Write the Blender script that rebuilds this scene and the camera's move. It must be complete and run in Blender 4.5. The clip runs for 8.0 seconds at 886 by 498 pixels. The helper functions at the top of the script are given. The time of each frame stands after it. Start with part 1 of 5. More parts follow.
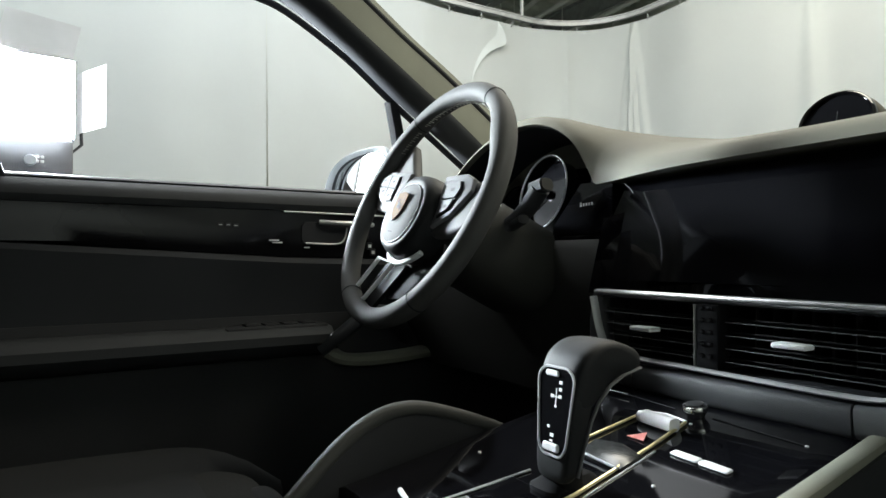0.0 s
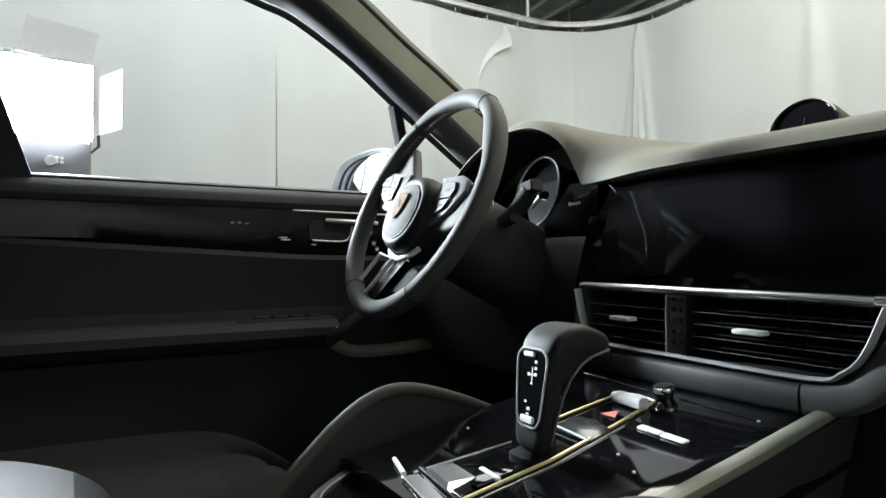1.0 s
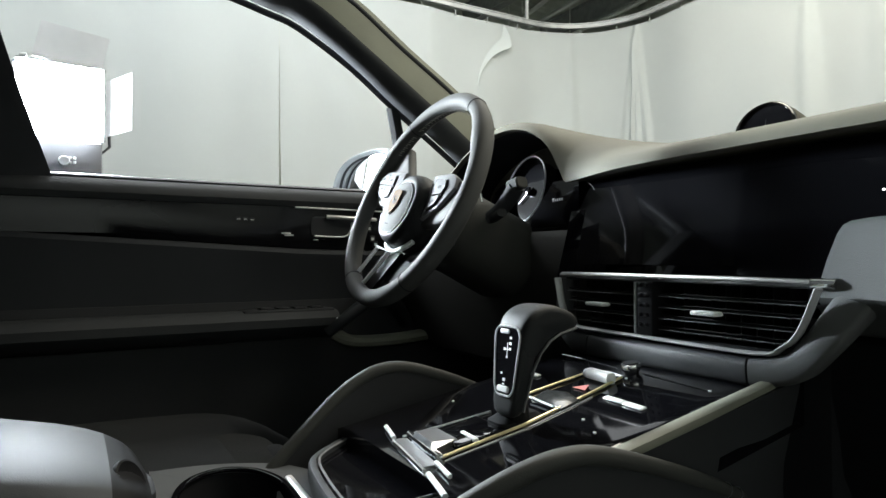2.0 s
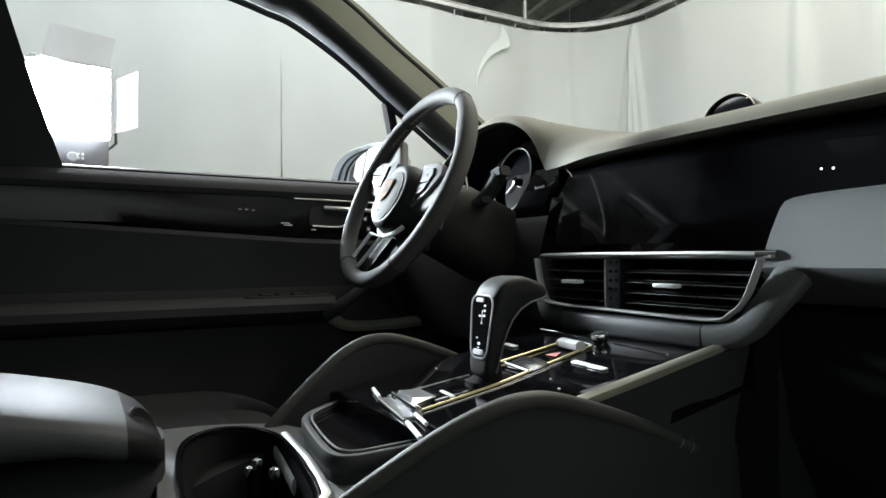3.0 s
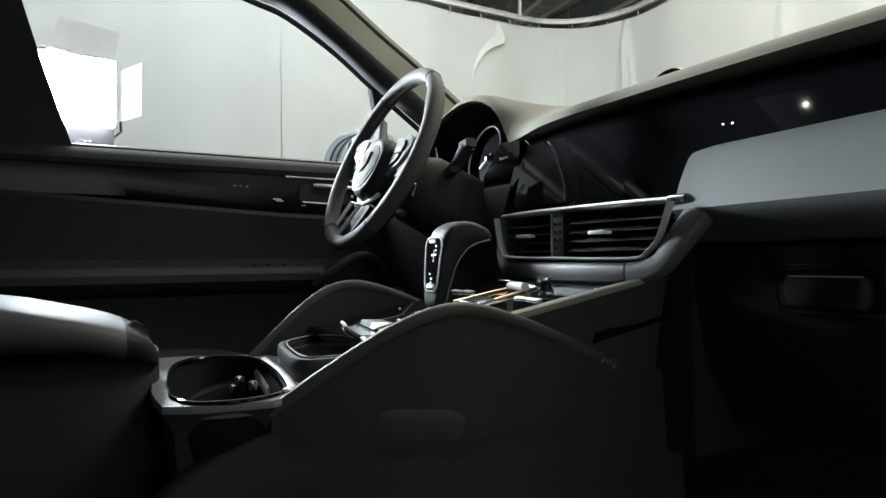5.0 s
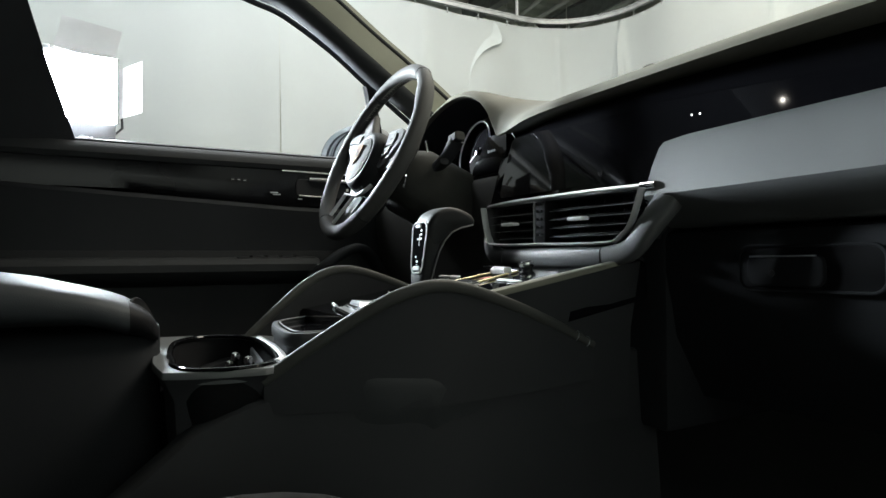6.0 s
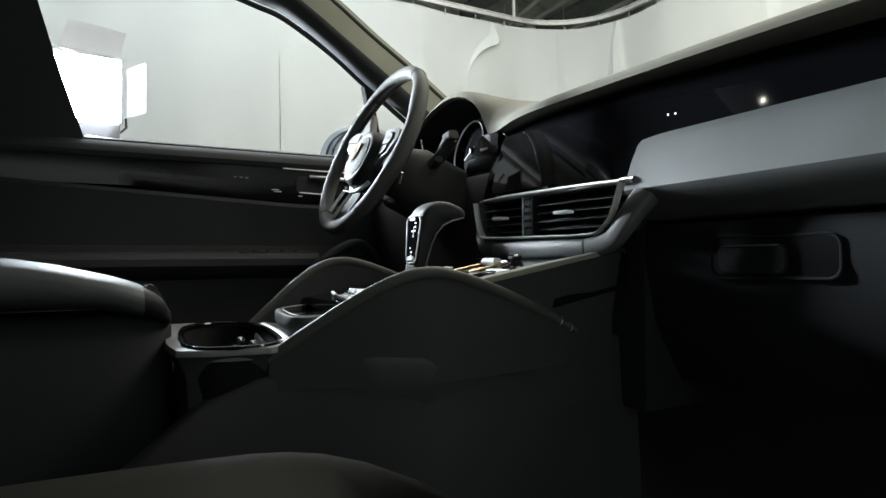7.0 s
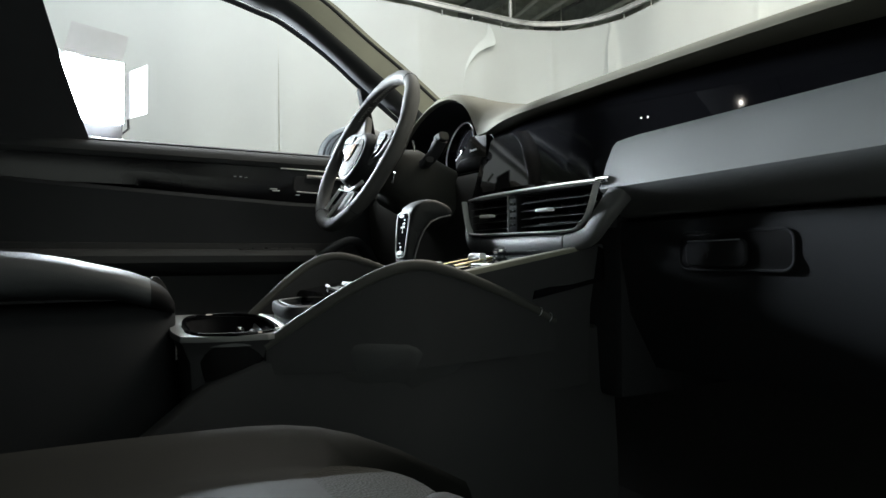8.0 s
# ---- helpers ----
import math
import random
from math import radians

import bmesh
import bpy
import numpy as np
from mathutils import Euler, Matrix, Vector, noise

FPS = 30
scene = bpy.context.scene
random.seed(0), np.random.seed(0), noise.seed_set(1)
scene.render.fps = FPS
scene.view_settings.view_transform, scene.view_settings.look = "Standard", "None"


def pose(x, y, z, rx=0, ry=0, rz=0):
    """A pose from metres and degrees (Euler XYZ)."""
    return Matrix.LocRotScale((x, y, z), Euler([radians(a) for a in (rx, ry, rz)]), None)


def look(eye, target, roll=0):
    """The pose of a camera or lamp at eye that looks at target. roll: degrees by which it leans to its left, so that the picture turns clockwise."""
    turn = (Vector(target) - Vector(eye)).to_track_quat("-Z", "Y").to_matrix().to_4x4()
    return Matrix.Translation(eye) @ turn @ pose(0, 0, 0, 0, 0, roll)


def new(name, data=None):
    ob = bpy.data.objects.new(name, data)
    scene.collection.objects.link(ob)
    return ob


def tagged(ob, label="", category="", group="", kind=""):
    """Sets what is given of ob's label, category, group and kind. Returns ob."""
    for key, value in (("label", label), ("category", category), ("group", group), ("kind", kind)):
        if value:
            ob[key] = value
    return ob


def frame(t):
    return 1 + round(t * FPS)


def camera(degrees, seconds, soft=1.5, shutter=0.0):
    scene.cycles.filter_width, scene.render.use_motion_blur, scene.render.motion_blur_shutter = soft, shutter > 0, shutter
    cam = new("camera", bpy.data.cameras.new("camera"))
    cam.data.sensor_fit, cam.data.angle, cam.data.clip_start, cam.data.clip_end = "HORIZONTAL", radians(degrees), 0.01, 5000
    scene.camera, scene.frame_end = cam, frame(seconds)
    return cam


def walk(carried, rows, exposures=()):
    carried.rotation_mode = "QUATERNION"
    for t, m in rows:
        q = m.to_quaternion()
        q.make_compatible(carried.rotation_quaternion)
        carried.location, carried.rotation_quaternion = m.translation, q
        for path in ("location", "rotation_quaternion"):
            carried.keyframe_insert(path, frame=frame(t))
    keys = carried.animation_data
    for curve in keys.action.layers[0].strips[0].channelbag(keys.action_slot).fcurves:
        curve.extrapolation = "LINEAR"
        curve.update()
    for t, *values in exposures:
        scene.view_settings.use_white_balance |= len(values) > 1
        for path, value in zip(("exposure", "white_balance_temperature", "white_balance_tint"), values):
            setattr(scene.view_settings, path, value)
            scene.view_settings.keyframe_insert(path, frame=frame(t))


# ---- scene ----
cam = camera(70.0, 8.0)
PATH = [
    (0, (0.355, 0.155, 1.043), (-1.351, 1.198, 1.071), -0.1),
    (0.5, (0.383, 0.147, 1.041), (-1.334, 1.172, 1.067), 0.1),
    (1, (0.412, 0.139, 1.038), (-1.308, 1.159, 1.064), 0.0),
    (2.5, (0.508, 0.113, 1.017), (-1.22, 1.12, 1.043), -0.1),
    (3, (0.538, 0.11, 1.002), (-1.192, 1.113, 1.029), -0.2),
    (3.5, (0.568, 0.109, 0.982), (-1.164, 1.108, 1.01), -0.2),
    (4, (0.595, 0.11, 0.966), (-1.141, 1.103, 0.994), -0.3),
    (4.5, (0.624, 0.11, 0.952), (-1.114, 1.098, 0.98), -0.4),
    (6, (0.696, 0.105, 0.919), (-1.044, 1.092, 0.95), -0.4),
    (6.5, (0.718, 0.096, 0.911), (-1.02, 1.086, 0.942), -0.4),
    (7, (0.744, 0.087, 0.907), (-0.994, 1.077, 0.938), -0.4),
    (7.5, (0.769, 0.08, 0.904), (-0.968, 1.071, 0.933), -0.4),
    (8, (0.797, 0.076, 0.9), (-0.94, 1.067, 0.93), -0.4),
]
walk(cam, [(t, look(eye, target, roll)) for t, eye, target, roll in PATH])

# ---- world and lamps ----
world = bpy.data.worlds.new("studio_world")
scene.world = world
world.use_nodes = True
world.node_tree.nodes["Background"].inputs[0].default_value = (0.8, 0.9, 1.0, 1)
world.node_tree.nodes["Background"].inputs[1].default_value = 0.05


def area(name, eye, target, w, h, watts, color):
    data = bpy.data.lights.new(name, "AREA")
    data.shape, data.size, data.size_y, data.energy, data.color = "RECTANGLE", w, h, watts, color
    ob = new(name, data)
    ob.matrix_world = look(eye, target)
    return ob


area("ceiling_lamp_front", (-0.3, 2.3, 3.25), (-0.3, 1.9, 0), 3.2, 1.2, 130, (1.0, 0.955, 0.82))
area("ceiling_lamp_left", (-1.9, 0.3, 3.25), (-1.9, 0.3, 0), 1.0, 3.4, 100, (0.93, 0.975, 1.0))
# unseen fill lamp, added to lift the dark cabin by bounce off the wall
area("fill_lamp_east", (3.6, 0.2, 3.3), (6.0, 0.5, 1.3), 2.0, 2.0, 165, (0.90, 0.96, 1.0))


# ---- materials ----
def material(name, color, rough=0.5, metal=0.0, bump=0.0, scale=400.0, vary=0.15, stain=6.0, coat=0.0, spec=0.5, cells=False):
    m = bpy.data.materials.new(name)
    m.use_nodes = True
    nt = m.node_tree
    b = nt.nodes["Principled BSDF"]
    co = nt.nodes.new("ShaderNodeTexCoord")
    b.inputs["Metallic"].default_value = metal
    b.inputs["Coat Weight"].default_value = coat
    b.inputs["Coat Roughness"].default_value = 0.03
    b.inputs["Specular IOR Level"].default_value = spec
    big = nt.nodes.new("ShaderNodeTexNoise")
    big.inputs["Scale"].default_value = stain
    big.inputs["Detail"].default_value = 5
    nt.links.new(co.outputs["Object"], big.inputs["Vector"])
    ramp = nt.nodes.new("ShaderNodeMapRange")
    ramp.inputs["From Min"].default_value, ramp.inputs["From Max"].default_value = 0.3, 0.7
    ramp.inputs["To Min"].default_value, ramp.inputs["To Max"].default_value = 1 - vary, 1 + vary
    nt.links.new(big.outputs["Fac"], ramp.inputs["Value"])
    mix = nt.nodes.new("ShaderNodeVectorMath")
    mix.operation = "SCALE"
    mix.inputs[0].default_value = color
    nt.links.new(ramp.outputs["Result"], mix.inputs["Scale"])
    nt.links.new(mix.outputs["Vector"], b.inputs["Base Color"])
    rr = nt.nodes.new("ShaderNodeMapRange")
    rr.inputs["From Min"].default_value, rr.inputs["From Max"].default_value = 0.3, 0.7
    rr.inputs["To Min"].default_value, rr.inputs["To Max"].default_value = rough * 0.9, min(1.0, rough * 1.12)
    nt.links.new(big.outputs["Fac"], rr.inputs["Value"])
    nt.links.new(rr.outputs["Result"], b.inputs["Roughness"])
    if bump:
        if cells:
            tex = nt.nodes.new("ShaderNodeTexVoronoi")
            out = tex.outputs["Distance"]
        else:
            tex = nt.nodes.new("ShaderNodeTexNoise")
            tex.inputs["Detail"].default_value = 3
            out = tex.outputs["Fac"]
        tex.inputs["Scale"].default_value = scale
        nt.links.new(co.outputs["Object"], tex.inputs["Vector"])
        bp = nt.nodes.new("ShaderNodeBump")
        bp.inputs["Strength"].default_value = bump
        bp.inputs["Distance"].default_value = 0.0006
        nt.links.new(out, bp.inputs["Height"])
        nt.links.new(bp.outputs["Normal"], b.inputs["Normal"])
    return m


def glowing(name, color, strength):
    m = bpy.data.materials.new(name)
    m.use_nodes = True
    b = m.node_tree.nodes["Principled BSDF"]
    b.inputs["Base Color"].default_value = (0.8, 0.8, 0.8, 1)
    b.inputs["Emission Color"].default_value = (*color, 1)
    b.inputs["Emission Strength"].default_value = strength
    return m


LEATHER = material("black_leather", (0.032, 0.034, 0.036), 0.62, bump=0.18, scale=1000, cells=True, spec=0.22)
# dash leather with the light on the passenger side put into its colour
PAD = material("dash_leather_lit", (0.092, 0.096, 0.097), 0.55, bump=0.2, scale=1100, cells=True, spec=0.42)
HUB = material("airbag_leather", (0.17, 0.168, 0.168), 0.85, bump=0.2, scale=1200, cells=True, spec=0.1)
RIM = material("wheel_leather", (0.078, 0.078, 0.076), 0.72, bump=0.2, scale=1200, cells=True, spec=0.24)
PLASTIC = material("black_plastic", (0.026, 0.027, 0.029), 0.65, bump=0.25, scale=1500, spec=0.18)
DARK = material("matt_black_trim", (0.030, 0.031, 0.034), 0.75, bump=0.2, scale=1500, spec=0.18)
GLOSS = material("piano_black", (0.004, 0.004, 0.005), 0.05, vary=0.3, stain=3, spec=0.38)
GLASS = material("dark_display_glass", (0.006, 0.006, 0.007), 0.05, spec=0.42)
ARM = material("armrest_leather", (0.047, 0.051, 0.056), 0.66, bump=0.2, scale=1000, cells=True, spec=0.20)
SLATLINE = material("slat_edge_grey", (0.10, 0.104, 0.108), 0.45)
WHEELKEY = material("wheel_key_silver", (0.046, 0.047, 0.049), 0.55, spec=0.15)
KNEE = material("knee_leather", (0.036, 0.036, 0.033), 0.65, bump=0.2, scale=1000, cells=True)
BAND = material("edge_hide", (0.16, 0.16, 0.125), 0.6, bump=0.2, scale=900, cells=True)
STRIP = material("warm_polished_metal", (0.90, 0.78, 0.46), 0.32, metal=0.6, vary=0.06)
ROCKER = material("grey_rocker", (0.035, 0.037, 0.037), 0.22, vary=0.08)
CHROME = material("bright_chrome", (0.80, 0.80, 0.80), 0.12, metal=1.0, vary=0.05)
SATIN = material("satin_silver", (0.62, 0.63, 0.65), 0.30, metal=1.0, vary=0.06)
WHITE_KEY = material("silver_key", (0.90, 0.90, 0.91), 0.38, metal=0.0, vary=0.05)
PLATE = material("wheel_silver", (0.15, 0.15, 0.155), 0.55, metal=0.0, vary=0.06, spec=0.15)
# the same dash leather, darkened for the shade round the vents
LIP = material("dash_leather_shaded", (0.036, 0.038, 0.040), 0.46, bump=0.2, scale=1100, cells=True, spec=0.6)
GRIP = material("selector_leather", (0.016, 0.017, 0.018), 0.58, bump=0.2, scale=1100, cells=True, spec=0.16)
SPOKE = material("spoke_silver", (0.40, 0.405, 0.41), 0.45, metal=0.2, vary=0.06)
# the same dash leather, tinted tan for the warm light on top
HOOD = material("dash_leather_warm_lit", (0.104, 0.099, 0.076), 0.68, bump=0.2, scale=1100, cells=True, spec=0.2)
RINGS = material("bright_ring", (0.80, 0.80, 0.80), 0.35, metal=0.3, vary=0.05)
CUPTOP = material("console_satin_plate", (0.085, 0.090, 0.094), 0.6, bump=0.15, scale=1300, spec=0.3)
FRAME_STRIP = material("pale_frame_strip", (0.50, 0.52, 0.56), 0.45, metal=0.2, vary=0.05)
COLUMN = material("column_leather", (0.034, 0.034, 0.031), 0.7, bump=0.2, scale=1000, cells=True, spec=0.2)
CARPET = material("black_carpet", (0.055, 0.056, 0.057), 0.95, bump=1.0, scale=700)
HEADLINER = material("dark_headliner", (0.035, 0.035, 0.036), 0.9, bump=0.4, scale=900)
PILLAR = material("pillar_cloth", (0.20, 0.202, 0.16), 0.85, bump=0.5, scale=900)
CURTAIN = material("white_curtain", (0.665, 0.70, 0.695), 0.75, bump=0.5, scale=260, vary=0.05, stain=1.2)
CONCRETE = material("studio_concrete", (0.30, 0.30, 0.29), 0.6, bump=0.5, scale=60, vary=0.2, stain=2)
STEEL = material("galvanised_steel", (0.36, 0.37, 0.37), 0.5, metal=0.3, vary=0.2, stain=14)
TIN = material("ceiling_tin", (0.56, 0.58, 0.52), 0.5, metal=0.1, vary=0.4, stain=2.2)
CONDUIT = material("bright_conduit", (0.80, 0.80, 0.78), 0.35, metal=0.3, vary=0.08)
PAINT = material("grey_car_paint", (0.16, 0.165, 0.17), 0.25, metal=0.5, coat=1.0, vary=0.05)
SHELL = material("silver_paint", (0.26, 0.27, 0.28), 0.35, metal=0.0, coat=0.4, vary=0.05)
MIRROR = material("mirror_glass", (0.9, 0.92, 0.92), 0.01, metal=1.0, vary=0.01)
GREY_METAL = material("lamp_metal", (0.05, 0.05, 0.055), 0.5, bump=0.1)
BARN = material("barn_door_metal", (0.78, 0.78, 0.80), 0.55, vary=0.08)
CONTROL = material("control_box_grey", (0.13, 0.13, 0.14), 0.6, vary=0.08)
GLOVE = material("glovebox_grain", (0.018, 0.019, 0.021), 0.75, bump=0.2, scale=1300, spec=0.08)
STITCH = material("light_stitching", (0.35, 0.34, 0.31), 0.8)
RED = material("red_print", (0.70, 0.22, 0.20), 0.5)
CREST_RED = material("crest_red", (0.04, 0.006, 0.006), 0.6, spec=0.1)
DOORGLOSS = material("door_trim_black", (0.006, 0.006, 0.007), 0.16, vary=0.3, stain=3, spec=0.18)
GOLD = material("gold_enamel", (0.095, 0.042, 0.007), 0.7, metal=0.0, vary=0.5, stain=400, spec=0.1)
PRINT = material("white_print", (0.75, 0.75, 0.75), 0.5)
LED = glowing("led_panel", (0.84, 0.94, 1.0), 1250)
DOT = glowing("spot_bulb", (1.0, 0.95, 0.85), 120)
GLINT_DOT = glowing("white_glint_dot", (1.0, 0.98, 0.95), 4)
DOT_DIM = glowing("dim_bulb", (0.85, 0.9, 1.0), 18)
SCREEN_GLOW = glowing("gear_display_glow", (0.9, 0.95, 1.0), 0.22)
SEAL = material("sill_rubber", (0.02, 0.02, 0.021), 0.45, vary=0.1, spec=0.4)
BAR = material("quarter_bar_rubber", (0.02, 0.02, 0.021), 0.8, vary=0.1, spec=0.03)
RAIL = material("rail_leather", (0.042, 0.043, 0.040), 0.62, bump=0.2, scale=1000, cells=True, spec=0.25)
DOORHIDE = material("door_leather", (0.024, 0.026, 0.029), 0.62, bump=0.2, scale=1000, cells=True, spec=0.22)
BUTTON = material("button_black", (0.008, 0.008, 0.009), 0.6, spec=0.08)


# ---- mesh helpers ----
def thing(name, at, label, category, group="", kind=""):
    ob = new(name)
    ob.location = at
    ob.empty_display_size = 0.05
    tagged(ob, label, category, group, kind)
    bpy.context.view_layer.update()
    return ob


def finish(bm, name, mat, angle=40):
    bmesh.ops.recalc_face_normals(bm, faces=bm.faces)
    me = bpy.data.meshes.new(name)
    bm.to_mesh(me)
    bm.free()
    me.materials.append(mat)
    me.shade_smooth()
    me.set_sharp_from_angle(angle=radians(angle))
    return me


def part(name, bm, mat, parent=None, label="", angle=40):
    """Links a bmesh in world coordinates as one mesh object under a thing or a part."""
    ob = new(name, finish(bm, name, mat, angle))
    if parent is not None:
        ob.parent = parent
        p, m = parent, Matrix.Identity(4)
        while p is not None:
            m = p.matrix_basis if p.parent is None else m
            p = p.parent
        ob.matrix_parent_inverse = m.inverted() if parent.parent is None else Matrix.Identity(4)
    if label:
        tagged(ob, label)
    return ob


def spline(pts, n, closed=False):
    """Points resampled along a Catmull-Rom curve."""
    P = [Vector(p) for p in pts]
    k = len(P)
    out = []
    segs = k if closed else k - 1
    for i in range(segs):
        a = P[(i - 1) % k] if closed or i > 0 else P[0] * 2 - P[1]
        b, c = P[i], P[(i + 1) % k]
        d = P[(i + 2) % k] if closed or i + 2 < k else P[-1] * 2 - P[-2]
        for j in range(n):
            t = j / n
            out.append(0.5 * ((2 * b) + (c - a) * t + (2 * a - 5 * b + 4 * c - d) * t * t + (3 * b - a - 3 * c + d) * t ** 3))
    if not closed:
        out.append(P[-1])
    return out


def loft(rings, closed=True, caps=True, loop=False):
    """A skin over rings of equally many points; closed: each ring is a loop; loop: the last ring joins the first."""
    bm = bmesh.new()
    V = [[bm.verts.new(p) for p in r] for r in rings]
    n = len(rings[0])
    m = len(V)
    for i in range(m if loop else m - 1):
        a, b = V[i], V[(i + 1) % m]
        for j in range(n if closed else n - 1):
            k = (j + 1) % n
            bm.faces.new((a[j], a[k], b[k], b[j]))
    if closed and caps and not loop:
        bm.faces.new(V[0][::-1])
        bm.faces.new(V[-1])
    return bm


def oval(a, b, n=12, power=2.0):
    out = []
    for i in range(n):
        t = 2 * math.pi * i / n
        c, s = math.cos(t), math.sin(t)
        out.append((a * math.copysign(abs(c) ** (2 / power), c), b * math.copysign(abs(s) ** (2 / power), s)))
    return out


def sweep(path, profile, up=(0, 0, 1), closed=False, scale=None):
    """A profile of (side, up) pairs carried along a path."""
    P = [Vector(p) for p in path]
    rings = []
    for i, p in enumerate(P):
        a = P[i - 1] if closed or i else P[0]
        b = P[(i + 1) % len(P)] if closed or i + 1 < len(P) else P[-1]
        t = (b - a).normalized()
        s = t.cross(Vector(up)).normalized()
        u = s.cross(t)
        k = scale(i / max(1, len(P) - 1)) if scale else 1.0
        rings.append([p + s * (x * k) + u * (y * k) for x, y in profile])
    return loft(rings, True, not closed, closed)


def tube(path, r, n=10, up=(0, 0, 1), closed=False):
    return sweep(path, oval(r, r, n), up, closed)


def box(x0, x1, y0, y1, z0, z1, r=0.004, seg=2, m=None):
    bm = bmesh.new()
    bmesh.ops.create_cube(bm, size=1, matrix=Matrix.LocRotScale(((x0 + x1) / 2, (y0 + y1) / 2, (z0 + z1) / 2), None, (abs(x1 - x0), abs(y1 - y0), abs(z1 - z0))))
    if r:
        bmesh.ops.bevel(bm, geom=bm.edges[:], offset=r, segments=seg, affect="EDGES", profile=0.5)
    if m is not None:
        bm.transform(m)
    return bm


def slab(outline, thick, m, r=0.0, seg=2):
    """A flat outline of (u, v) pairs with a thickness along w, rounded at its edges, set by the pose m."""
    bm = bmesh.new()
    vs = [bm.verts.new((u, v, 0)) for u, v in outline]
    f = bm.faces.new(vs)
    g = bmesh.ops.extrude_face_region(bm, geom=[f])
    bmesh.ops.translate(bm, verts=[v for v in g["geom"] if isinstance(v, bmesh.types.BMVert)], vec=(0, 0, thick))
    if r:
        top = [e for e in bm.edges if abs(e.verts[0].co.z - e.verts[1].co.z) < 1e-6]
        bmesh.ops.bevel(bm, geom=top, offset=r, segments=seg, affect="EDGES", profile=0.5)
    bm.transform(m)
    return bm


def rounded(w, h, r, n=5, cx=0.0, cy=0.0):
    out = []
    for k, (sx, sy) in enumerate(((1, 1), (-1, 1), (-1, -1), (1, -1))):
        for i in range(n + 1):
            a = math.pi / 2 * (k + i / n)
            out.append((cx + sx * (w / 2 - r) + r * math.cos(a), cy + sy * (h / 2 - r) + r * math.sin(a)))
    return out


def lathe(profile, m, n=24):
    """A profile of (radius, height) pairs turned about w, set by the pose m."""
    rings = [[Vector((r * math.cos(2 * math.pi * i / n), r * math.sin(2 * math.pi * i / n), h)) for i in range(n)] for r, h in profile]
    bm = loft(rings, True, True)
    bm.transform(m)
    return bm


def join(*bms):
    out = bmesh.new()
    for b in bms:
        me = bpy.data.meshes.new("t")
        b.to_mesh(me)
        b.free()
        out.from_mesh(me)
        bpy.data.meshes.remove(me)
    return out


def basis(at, u, v, w):
    m = Matrix.Identity(4)
    for i, a in enumerate((u, v, w)):
        a = Vector(a).normalized()
        for k in range(3):
            m[k][i] = a[k]
    m.translation = at
    return m


def lerp(x, pts):
    """Straight lines through (x, value) pairs."""
    return float(np.interp(x, [p[0] for p in pts], [p[1] for p in pts]))


def smooth(x, pts):
    """A smooth curve through (x, value) pairs."""
    n = len(pts)
    if x <= pts[0][0]:
        return pts[0][1]
    for i in range(n - 1):
        (a, p), (b, q) = pts[i], pts[i + 1]
        if x <= b:
            h = b - a
            m0 = (q - pts[i - 1][1]) / (b - pts[i - 1][0]) if i else (q - p) / h
            m1 = (pts[i + 2][1] - p) / (pts[i + 2][0] - a) if i + 2 < n else (q - p) / h
            t = (x - a) / h
            return (2 * t ** 3 - 3 * t * t + 1) * p + (t ** 3 - 2 * t * t + t) * h * m0 + (3 * t * t - 2 * t ** 3) * q + (t ** 3 - t * t) * h * m1
    return pts[-1][1]


# ---- the studio ----
tagged(part("floor", box(-6, 6, -6, 6, -0.1, 0, 0), CONCRETE), "grey concrete studio floor", "floor", kind="structure")
for nm, b in (("wall_west", (-6.1, -6, -6, 6)), ("wall_east", (6, 6.1, -6, 6)), ("wall_north", (-6, 6, 6, 6.1)), ("wall_south", (-6, 6, -6.1, -6))):
    tagged(part(nm, box(*b, 0, 4.2, 0), TIN), "plain dark hall wall behind the curtains", "wall", kind="structure")


def ceiling_mesh():
    rings = []
    for i in range(361):
        x = -6 + 12 * i / 360
        z = 4.05 + (0.025 if (i // 2) % 2 else 0)
        rings.append([Vector((x, -6, z)), Vector((x, 6, z)), Vector((x, 6, z + 0.1)), Vector((x, -6, z + 0.1))])
    return loft(rings)


tagged(part("ceiling", ceiling_mesh(), TIN, angle=20), "corrugated grey metal hall ceiling", "ceiling", kind="structure")


def wall_path(s0, s1, step=0.03):
    """Plan of the curtain: up the west side, round the corner, along the front."""
    X, Y, R = -2.9, 3.33, 0.55
    arc = R * math.pi / 2
    la = Y - R + 3.2
    out = []
    n = max(2, int((s1 - s0) / step))
    for i in range(n + 1):
        s = s0 + (s1 - s0) * i / n
        if s < la:
            p, q = Vector((X, -3.2 + s, 0)), Vector((1, 0, 0))
        elif s < la + arc:
            a = (s - la) / R
            p = Vector((X + R - R * math.cos(a), Y - R + R * math.sin(a), 0))
            q = Vector((math.cos(a), -math.sin(a), 0))
        else:
            p, q = Vector((X + R + s - la - arc, Y, 0)), Vector((0, -1, 0))
        out.append((s, p, q))
    return out


CORNER = 3.33 - 0.55 + 3.2
FRONT = CORNER + 0.55 * math.pi / 2      # where the straight front begins, at x = -2.35


